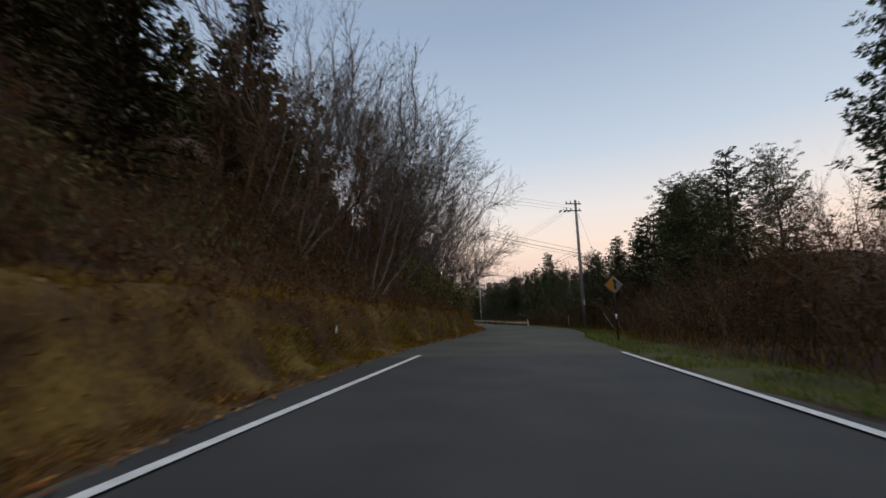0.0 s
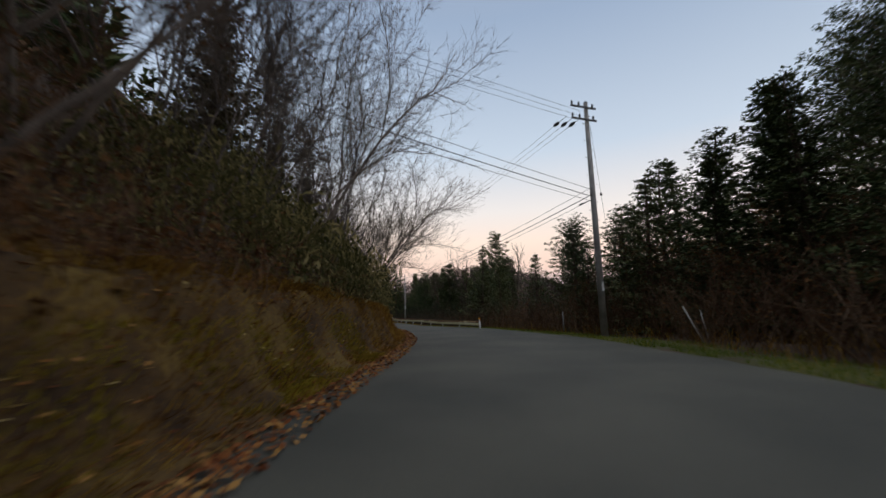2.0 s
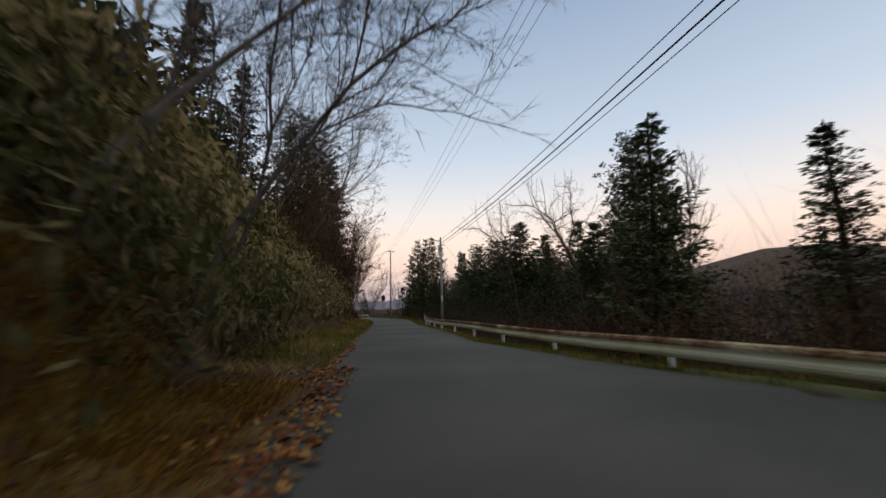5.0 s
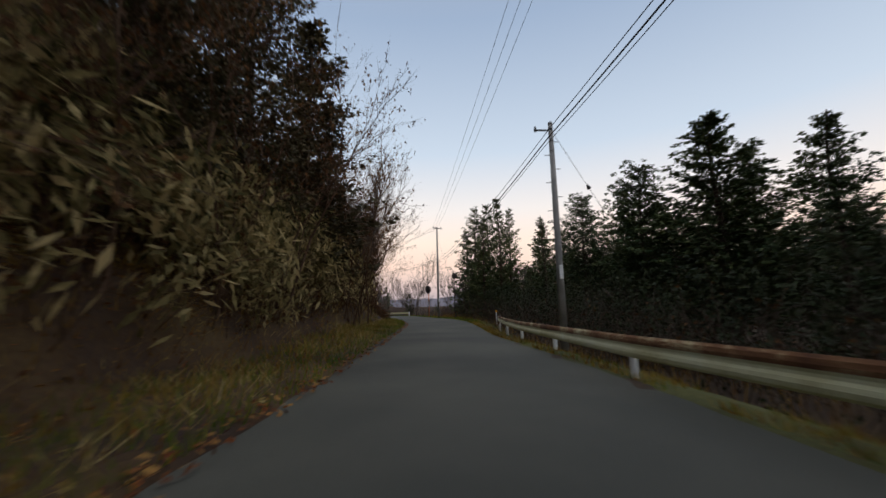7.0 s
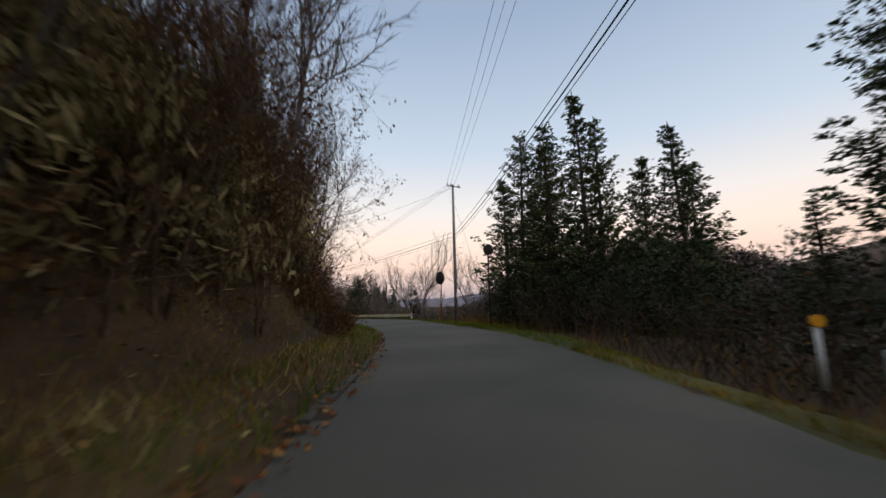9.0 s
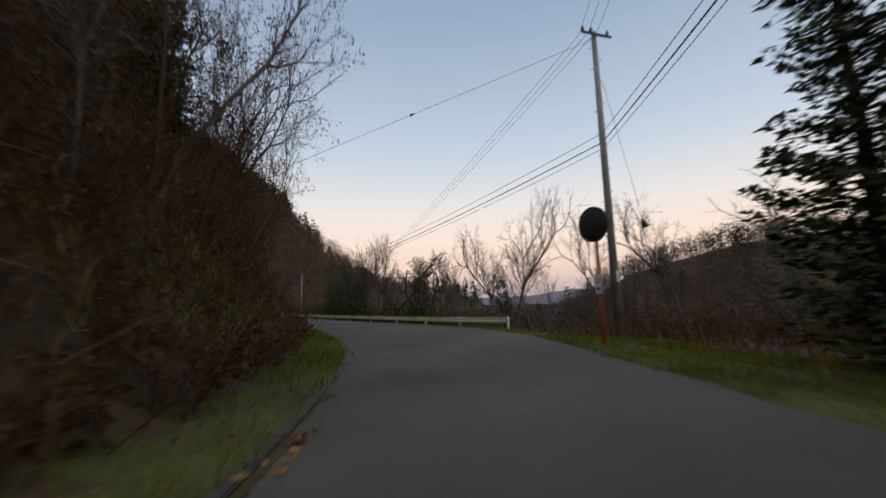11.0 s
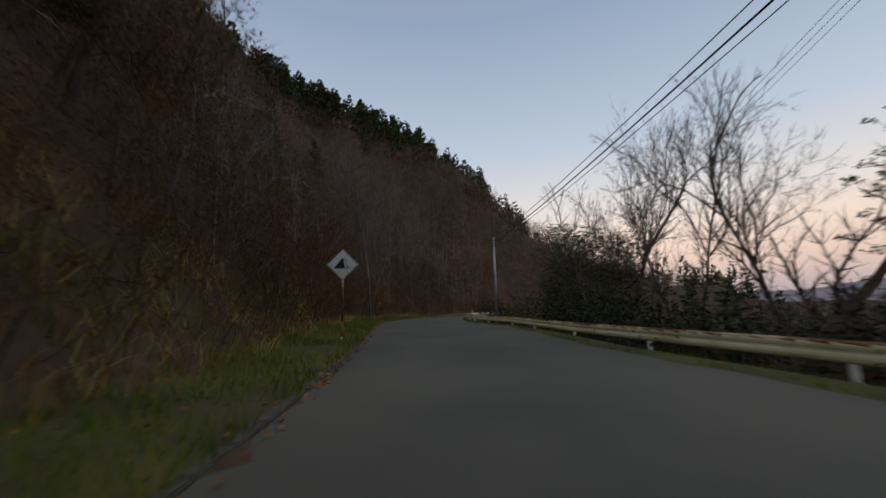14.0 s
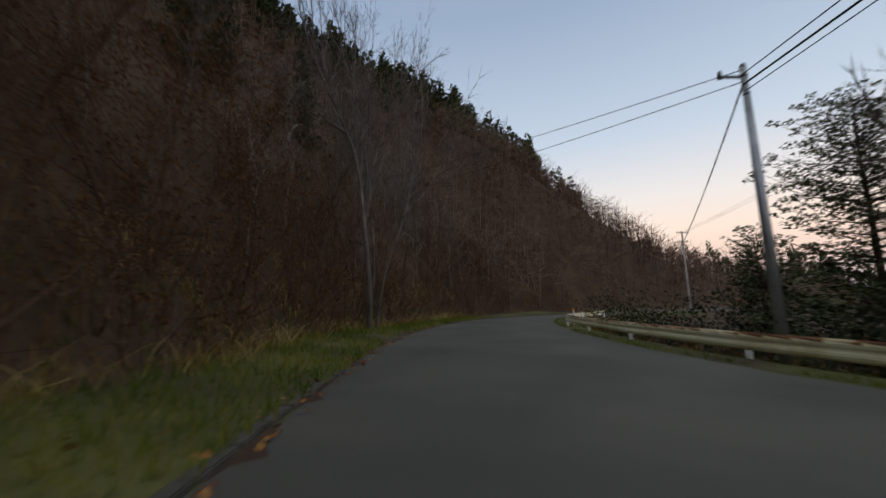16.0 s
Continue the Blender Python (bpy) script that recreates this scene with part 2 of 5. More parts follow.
def rope(pts, radii, sides=5):
    """One tube along a row of points."""
    p = np.asarray(pts, float)
    d = np.gradient(p, axis=0)
    d /= np.linalg.norm(d, axis=1, keepdims=True) + 1e-9
    ref = np.array([1.0, 0, 0]) if abs(d[:, 2]).mean() > 0.7 else np.array([0, 0, 1.0])
    a = np.cross(d, ref)
    a /= np.linalg.norm(a, axis=1, keepdims=True) + 1e-9
    c = np.cross(d, a)
    ang = np.arange(sides) * 2 * np.pi / sides
    v = p[:, None] + (a[:, None] * np.cos(ang)[None, :, None] + c[:, None] * np.sin(ang)[None, :, None]) * np.reshape(radii, (-1, 1, 1))
    i = (np.arange(len(p) - 1)[:, None] * sides + np.arange(sides)[None]).ravel()
    j = (np.arange(len(p) - 1)[:, None] * sides + (np.arange(sides) + 1)[None] % sides).ravel()
    return v.reshape(-1, 3), np.concatenate([np.stack([i, j, j + sides], 1), np.stack([i, j + sides, i + sides], 1)])

def tufts(c, lean, height, width, rng):
    """Many short grass blades at once: a single sliver each."""
    n = len(c)
    a = rng.uniform(0, 2 * np.pi, n)
    s = np.stack([np.cos(a), np.sin(a), np.zeros(n)], 1) * np.reshape(width, (-1, 1))
    h = np.reshape(height, (-1, 1))
    v = np.stack([c - s, c + s, c + lean * h + np.array([[0, 0, 1.0]]) * h], 1).reshape(-1, 3)
    return v, np.arange(3 * n).reshape(-1, 3)

def slivers(c, d, nrm, length, width):
    """Many needle sprays or small leaves at once: a single pointed face each."""
    c, d, nrm = (np.asarray(q, float) for q in (c, d, nrm))
    d = d / (np.linalg.norm(d, axis=1, keepdims=True) + 1e-9)
    s = np.cross(d, nrm)
    s /= np.linalg.norm(s, axis=1, keepdims=True) + 1e-9
    length, width = np.reshape(length, (-1, 1)), np.reshape(width, (-1, 1))
    v = np.stack([c + s * width, c - s * width, c + d * length], 1).reshape(-1, 3)
    return v, np.arange(3 * len(c)).reshape(-1, 3)

def blades(c, lean, height, width, rng):
    """Many grass blades at once: a bent strip each."""
    n = len(c)
    a = rng.uniform(0, 2 * np.pi, n)
    s = np.stack([np.cos(a), np.sin(a), np.zeros(n)], 1) * np.reshape(width, (-1, 1))
    h = np.reshape(height, (-1, 1))
    mid = c + lean * h * 0.35 + np.array([[0, 0, 1.0]]) * h * 0.6
    tip = c + lean * h + np.array([[0, 0, 1.0]]) * h * 0.92
    v = np.stack([c - s, c + s, mid + s * 0.7, mid - s * 0.7, tip], 1).reshape(-1, 3)
    t = (np.array([[0, 1, 2], [0, 2, 3], [3, 2, 4]])[None] + (np.arange(n) * 5)[:, None, None]).reshape(-1, 3)
    return v, t

def joined(pieces):
    vs, ts, o = [], [], 0
    for v, t in pieces:
        vs.append(v)
        ts.append(t + o)
        o += len(v)
    return np.concatenate(vs), np.concatenate(ts)

# ---------------- the line of the road ----------------
LINE = [(2.0, -16.0, 0.02)] + [(x, y, z - EYE_HEIGHT) for _, x, y, z, _, _ in ROWS] + [
    (-52.6, 133.9, -0.70), (-57.0, 137.0, -0.68), (-62.0, 141.2, -0.66), (-67.5, 146.4, -0.66), (-72.0, 151.8, -0.66),
    (-75.5, 158.0, -0.66), (-77.5, 166.0, -0.66), (-78.0, 178.0, -0.7), (-77.0, 225.0, -0.8)]
_l = np.array(LINE)
_s = np.concatenate([[0], np.cumsum(np.hypot(np.diff(_l[:, 0]), np.diff(_l[:, 1])))])
_s -= _s[1]
S = np.arange(_s[0], _s[-1], 0.5)
AX, AY, AZ = (np.interp(S, _s, _l[:, k]) for k in range(3))
for q in (AX, AY, AZ):
    q[2:-2] = (q[:-4] + q[1:-3] + q[2:-2] + q[3:-1] + q[4:]) / 5
TX, TY = np.gradient(AX), np.gradient(AY)
_n = np.hypot(TX, TY)
TX, TY = TX / _n, TY / _n

def table(rows):
    a = np.array(rows)
    return lambda s: np.interp(s, a[:, 0], a[:, 1])

left_edge = table([(-16, -2.7), (0, -2.7), (6, -2.6), (12, -2.3), (20, -1.75), (30, -1.35), (37, -1.15), (48, -1.2), (56, -1.7), (65, -1.85), (80, -1.35), (90, -0.95),
                   (100, -1.05), (107, -1.05), (112, -1.1), (116, -1.25), (120, -1.45), (125, -1.35), (134, -1.4), (147, -1.35), (155, -1.45), (165, -2.2), (200, -2.2)])
right_edge = table([(-16, 4.0), (0, 4.0), (6, 4.1), (12, 4.6), (20, 5.0), (26, 6.0), (35, 6.6), (41, 6.0), (48, 5.3), (54, 3.6), (60, 2.5), (66, 2.8), (71, 2.9), (80, 2.6), (90, 3.2),
                    (98, 3.6), (104, 3.5), (110, 4.2), (115, 5.2), (120, 5.8), (125, 5.3), (134, 4.7), (140, 4.5), (147, 5.1), (153, 5.2), (158, 4.6), (165, 4.2), (200, 4.0)])

def at_line(s, d, dz=0.0):
    """World places from the way along the road and the way to its right."""
    s, d = np.asarray(s, float), np.asarray(d, float)
    x, y, z, tx, ty = (np.interp(s, S, q) for q in (AX, AY, AZ, TX, TY))
    return np.stack([x + ty * d, y - tx * d, z + dz], -1)

def along(x, y):
    """The way along the road, and the way to its right, of places."""
    x, y = np.asarray(x, float).ravel(), np.asarray(y, float).ravel()
    s, d = np.empty(len(x)), np.empty(len(x))
    for k in range(0, len(x), 4000):
        dx, dy = x[k:k + 4000, None] - AX[None], y[k:k + 4000, None] - AY[None]
        i = np.argmin(dx * dx + dy * dy, 1)
        r = np.arange(len(i))
        du, dv = dx[r, i], dy[r, i]
        s[k:k + 4000] = S[i] + np.clip(du * TX[i] + dv * TY[i], -0.3, 0.3)
        side = np.sign(du * TY[i] - dv * TX[i])
        d[k:k + 4000] = side * np.hypot(du, dv)
    return s, d

verge_left = table([(-16, 0.5), (10, 0.5), (40, 0.35), (48, 0.8), (56, 2.2), (80, 2.2), (92, 1.8), (100, 1.3), (112, 1.3), (125, 2.0), (140, 2.4), (160, 2.5), (200, 2.5)])
bank_left = table([(-16, 1.4), (30, 1.5), (44, 1.4), (54, 1.5), (70, 1.6), (92, 1.5), (110, 1.4), (130, 1.2), (160, 1.0), (200, 0.8)])
slope_left = table([(-16, 0.85), (40, 0.80), (85, 0.75), (98, 1.1), (110, 1.35), (140, 1.42), (205, 1.40), (220, 1.3), (240, 1.0), (260, 0.6)])
top_left = table([(-16, 22), (40, 20), (85, 18), (100, 28), (120, 50), (150, 62), (200, 60), (215, 52), (232, 34), (260, 12)])
fall_right = table([(-16, 0.02), (30, 0.0), (60, -0.12), (90, -0.08), (102, -0.05), (118, -0.06), (125, -0.30), (150, -0.33), (200, -0.4)])
bottom_right = table([(-16, 1.5), (50, -2.0), (90, -2.5), (108, -5), (120, -9), (200, -14)])

bank_run = table([(-16, 0.8), (44, 0.85), (56, 1.3), (260, 1.3)])
shelf_left = table([(-16, 2.4), (24, 2.2), (46, 1.5), (56, 1.0), (260, 1.0)])
lip_right = table([(-16, 1.5), (48, 1.5), (54, 0.5), (90, 0.5), (98, 1.5), (114, 1.6), (120, 1.1), (200, 1.1)])
dip_right = table([(-16, 0), (48, 0), (54, 1), (90, 1), (98, 0), (114, 0), (120, 0.9), (200, 0.9)])

def bump(x, y, cx, cy, rx, ry, h, turn=0.0):
    c, s = math.cos(radians(turn)), math.sin(radians(turn))
    u, v = (x - cx) * c + (y - cy) * s, -(x - cx) * s + (y - cy) * c
    return h * np.exp(-(u / rx) ** 2 - (v / ry) ** 2)

def waves(x, y):
    return (np.sin(x * 0.31 + 1.3) * np.cos(y * 0.27) * 0.5 + np.sin(x * 0.83 + y * 0.61) * 0.25 + np.sin(x * 1.9 - y * 1.4) * 0.10)

def height(x, y):
    shape = np.shape(x)
    x, y = np.asarray(x, float).ravel(), np.asarray(y, float).ravel()
    s, d = along(x, y)
    z = np.interp(s, S, AZ)
    le, re = left_edge(s), right_edge(s)
    out = np.where(d < 0, le - d, d - re)
    # left: verge, bank, hillside
    o = np.maximum(out, 0)
    v = verge_left(s)
    bank = np.clip((o - v) / bank_run(s), 0, 1)
    bank = bank * bank * (3 - 2 * bank) * bank_left(s)
    far = np.maximum(o - v - shelf_left(s), 0)
    rise = far * slope_left(s) + 0.28 * np.clip(o - v - bank_run(s), 0, np.maximum(shelf_left(s) - bank_run(s), 0))
    top = top_left(s)
    rise = rise * top / (rise ** 3 + top ** 3) ** (1 / 3) * np.clip(1 - (y - 215) / 70, 0, 1)
    left = np.minimum(o, v) * 0.08 + bank + rise + waves(x, y) * np.clip(o / 6, 0, 1) * 0.6
    # right: verge, then level or falling ground
    fr = fall_right(s)
    run = np.maximum(o - 1.6, 0)
    lim = np.abs(bottom_right(s)) + 0.01
    dip = np.clip((o - lip_right(s)) / 0.8, 0, 1)
    right = -0.09 * np.minimum(o, 1.6) - 0.5 * dip * dip * (3 - 2 * dip) * dip_right(s) + np.sign(fr + 1e-6) * lim * (1 - np.exp(-np.abs(fr) * run / lim)) + waves(x, y) * np.clip((o - 1) / 6, 0, 1) * 0.35
    z = z + np.where(out <= 0, -0.07, np.where(d < 0, left, right))
    # far hills
    far_w = np.clip((np.abs(d) - 30) / 40, 0, 1)
    z = z + far_w * (bump(x, y, 42, 255, 80, 36, 35, 8) + bump(x, y, 170, 130, 60, 90, 14) + bump(x, y, 60, -120, 90, 60, 30) + bump(x, y, 330, 420, 190, 90, 70))
    return z.reshape(shape)

# ---------------- ground and road ----------------
def graded(lo, hi, step, far):
    core = np.arange(lo, hi + 0.01, step)
    grow = [step]
    while sum(grow) < far:
        grow.append(grow[-1] * 1.28)
    g = np.cumsum(grow)
    return np.concatenate([lo - g[::-1], core, hi + g])

def grid_tris(nu, nv):
    a = (np.arange(nu - 1)[:, None] * nv + np.arange(nv - 1)[None]).ravel()
    return np.concatenate([np.stack([a, a + nv, a + nv + 1], 1), np.stack([a, a + nv + 1, a + 1], 1)])

gx, gy = graded(-110, 40, 0.8, 2600), graded(-30, 190, 0.8, 2600)
GX, GY = np.meshgrid(gx, gy, indexing="ij")
GZ = height(GX, GY)
g_s, g_d = along(GX, GY)
g_o = left_edge(g_s) - g_d
GZ -= (0.4 * ((g_d < 0) & (g_o > -0.3) & (g_o < 2.5) & (g_s > -13) & (g_s < 51))).reshape(GZ.shape)
GZ -= (0.4 * ((g_d < 0) & (g_o > 0.2) & (g_o < verge_left(g_s) + 0.9) & (g_s > 53) & (g_s < 94))).reshape(GZ.shape)
ground = tagged(new("ground", tri_mesh("ground", np.stack([GX, GY, GZ], -1).reshape(-1, 3), grid_tris(len(gx), len(gy)), [M_SOIL], smooth=True)),
                "brown hillside soil with litter, falling to a valley", "ground", kind="structure")

def ribbon(name, s, lo, hi, n, dz, mat, crown=0.0):
    f = np.linspace(0, 1, n)
    d = lo[:, None] * (1 - f) + hi[:, None] * f
    p = at_line(np.repeat(s, n), d.ravel())
    p[:, 2] += dz + crown * (1 - (2 * np.tile(f, len(s)) - 1) ** 2)
    return new(name, tri_mesh(name, p, grid_tris(len(s), n)[:, ::-1], [mat], smooth=True))

rs = np.arange(-15.5, 240, 0.5)
wob = lambda k: np.array([noise.noise(Vector((a * 0.9, k, 0))) for a in rs]) * 0.16
road = tagged(ribbon("road", rs, left_edge(rs) + wob(1.7), right_edge(rs) + wob(7.1), 9, -0.02, M_ASPHALT, 0.03),
              "narrow grey asphalt road with ragged edges", "road", kind="structure")

ps = rs[rs < 11.5]
tagged(ribbon("road_patch", ps, left_edge(ps) + 0.12, right_edge(ps) - 0.15, 9, -0.012, M_PATCH, 0.03), "newer dark asphalt with edge lines", "road", kind="structure")

def verge(name, s0, s1, side, inner, outer, label, mat=M_TURF, n=9, lump=0.0):
    """A turf strip that follows the ground beside the road."""
    s = np.arange(s0, s1, 0.5 if n == 9 else 0.25)
    f = np.linspace(0, 1, n)
    o = np.maximum(inner, 0) + (outer - inner) * f[None] + np.array([[0.25 * noise.noise(Vector((a * 0.6, 3.3, side)))] for a in s]) * f[None]
    if side < 0 and s0 > 40:
        o = o * ((verge_left(s) + np.interp(s, [94, 99], [1.7, 0.4])) / outer)[:, None]
    d = np.where(side < 0, left_edge(s)[:, None] - o + 0.05, right_edge(s)[:, None] + o - 0.05)
    p = at_line(np.repeat(s, n), d.ravel())
    p[:, 2] = height(p[:, 0], p[:, 1]) + 0.035
    if lump:
        p[:, 2] += lump * np.clip(o.ravel() / 0.5, 0, 1) * np.array([noise.noise(Vector((a[0] * 1.3, a[1] * 1.1, 2.2))) + 0.6 * noise.noise(Vector((a[0] * 4.1, a[1] * 3.3, 5.0))) for a in p])
    p[:, 2].reshape(-1, n)[:, -1] -= 0.12
    t = grid_tris(len(s), n)
    ob = new(name, tri_mesh(name, p, t[:, ::-1] if side > 0 else t, [mat], smooth=True))
    return tagged(ob, label, "verge", kind="structure")
verge("bank_left", -15, 52, -1, 0.0, 3.6, "dry golden turf on the cut bank", M_BANK, 28, 0.16)
verge("verge_left", 52, 97, -1, 0.0, 2.9, "dry leaf-strewn turf verge at the foot of the slope", M_DRYTURF)
verge("verge_left", 96.5, 215, -1, 0.0, 2.9, "mossy turf verge at the foot of the slope")
verge("verge_right", -15, 54, 1, 0.0, 2.6, "mossy turf verge on the outer side")
verge("verge_right", 53.5, 97, 1, 0.0, 2.6, "mossy turf strip under the guard rail")
verge("verge_right", 96.5, 215, 1, 0.0, 2.6, "mossy turf verge on the outer side")

# ---------------- trees ----------------
def grow_bare(seed, tall, lean=(0.0, 0.0), bole=0.25, splay=0.55, stems=1, trunk=0.013, levels=6, lift=0.10, shrink=0.78, side=0.6, thin=0.62, crook=0.06, bushy=3, grow=1.2):
    """The sticks of a leafless tree: stems that fork again and again into limbs, branches and twigs."""
    rng = np.random.default_rng(seed)
    ropes, segs, fine = [], [], []
    lean = np.array([lean[0], lean[1], 0.0])

    def aside(d, angle, roll):
        a = np.cross(d, [0.3, 0.2, 1.0] if abs(d[2]) < 0.9 else [1.0, 0.1, 0.0])
        a /= np.linalg.norm(a)
        b = np.cross(d, a)
        e = d * math.cos(angle) + (a * math.cos(roll) + b * math.sin(roll)) * math.sin(angle)
        return e / np.linalg.norm(e)

    def bough(p, d, length, r, level):
        k = 3 if level < levels - 1 else 2
        bend = rng.normal(0, 0.055, 3)
        for i in range(k):
            d = d + bend + rng.normal(0, crook, 3) + np.array([0, 0, lift]) + lean * 0.05
            d /= np.linalg.norm(d)
            q = p + d * length / k
            segs.append((p, q, r * (1 - 0.22 * i / k), r * (1 - 0.22 * (i + 1) / k)))
            if 1 <= level < levels and rng.uniform() < side:
                bough(p + (q - p) * rng.uniform(0.2, 1), aside(d, rng.uniform(0.5, 1.0), rng.uniform(0, 6.28)), length * rng.uniform(0.35, 0.6), r * 0.4, min(level + 2, levels))
            if level >= 2:
                for _ in range(bushy):
                    fine.append((p + (q - p) * rng.uniform(0, 1), aside(d, rng.uniform(0.35, 0.9), rng.uniform(0, 6.28)) * length * rng.uniform(0.35, 0.8), max(r * 0.4, 0.0035)))
            p = q
        if level >= levels:
            for _ in range(3):
                fine.append((p, aside(d, rng.uniform(0.05, 0.5), rng.uniform(0, 6.28)) * length * rng.uniform(0.5, 1.0), max(r * 0.6, 0.004)))
            return
        roll = rng.uniform(0, 6.28)
        n = 3 if rng.uniform() < (0.55 if level < 2 else 0.25) else 2
        for j in range(n):
            first = j == 0
            e = aside(d, splay * rng.uniform(0.3, 0.7) if first else splay * rng.uniform(0.8, 1.35), roll + j * 6.28 / n + rng.normal(0, 0.3))
            bough(p, e, length * shrink * rng.uniform(0.85, 1.15) * (1.0 if first else 0.85), r * 0.78 * (thin / 0.62 if first else thin), level + 1)

    for stem in range(stems):
        h = tall * (1 if stem == 0 else rng.uniform(0.65, 0.95))
        a = rng.uniform(0, 2 * np.pi)
        d = np.array([0, 0, 1.0]) + lean + (np.array([math.cos(a), math.sin(a), 0]) * 0.28 if stems > 1 else 0)
        p = np.array([math.cos(a), math.sin(a), 0]) * (0.16 if stems > 1 else 0)
        pts, radii, r = [p - [0, 0, 0.3]], [h * trunk * 1.35], h * trunk
        for i in range(6):
            d = d / np.linalg.norm(d) + rng.normal(0, 0.07, 3)
            pts.append(p), radii.append(r * (1.18 - 0.22 * i / 6 if i else 1.3))
            p = p + d / np.linalg.norm(d) * h * bole / 6
        pts.append(p), radii.append(r * 0.92)
        ropes.append((pts, radii))
        bough(p, d / np.linalg.norm(d), h * 0.24, r * 0.86, 1)
        if bole > 0.3:
            for i in (3, 4, 5):
                bough(pts[i + 1], aside(d / np.linalg.norm(d), rng.uniform(0.7, 1.1), rng.uniform(0, 6.28)), h * rng.uniform(0.10, 0.18), r * 0.35, 3)
    top = max(s[1][2] for s in segs)
    f = grow * tall / top
    scaled = lambda q: [np.asarray(w) * f for w in q]
    ropes = [(scaled(pts), rad) for pts, rad in ropes]
    segs = [(s[0] * f, s[1] * f, s[2], s[3]) for s in segs]
    fine = [(a * f, d * f, r) for a, d, r in fine]
    return ropes, segs, fine

def twigs(p0, p1, r, rng):
    """Thin twigs as slim slivers."""
    d = np.asarray(p1) - np.asarray(p0)
    return slivers(p0, d, rng.normal(0, 1, d.shape), np.linalg.norm(d, axis=1) * 1.05, np.asarray(r) * 1.35)

def bare_meshes(seed, tall, mat, leafy=0, leaf_mat=None, fine=1.0, **kw):
    ropes, segs, ends = grow_bare(seed, tall, **kw)
    rng = np.random.default_rng(seed + 500)
    thick, slim = [s for s in segs if s[2] >= 0.014], [s for s in segs if s[2] < 0.014]
    p0, d, r = (np.array([e[k] for e in ends]) for k in range(3))
    pieces = [tubes([s[0] for s in thick], [s[1] for s in thick], [s[2] for s in thick], [s[3] for s in thick], 4),
              twigs([s[0] for s in slim], [s[1] for s in slim], np.maximum([s[2] for s in slim], 0.006) * fine, rng), twigs(p0, p0 + d, r * fine, rng)]
    v, t = joined(pieces)
    mats, mi = [mat], None
    if leafy:
        tip = p0 + d * rng.uniform(0.3, 1.0, (len(p0), 1))
        j = rng.integers(0, len(tip), leafy)
        n = leafy
        lv, lt = slivers(tip[j] + rng.normal(0, 0.06, (n, 3)), rng.normal(0, 1, (n, 3)) - [0, 0, 0.6], rng.normal(0, 1, (n, 3)), rng.uniform(0.08, 0.17, n), rng.uniform(0.03, 0.06, n))
        mi = np.concatenate([np.zeros(len(t)), np.ones(len(lt))])
        v, t = joined([(v, t), (lv, lt)])
        mats = [mat, leaf_mat]
    return tri_mesh("trunk", *joined([rope(p, q, 8) for p, q in ropes]), [mat], smooth=True), tri_mesh("crown", v, t, mats, mi)

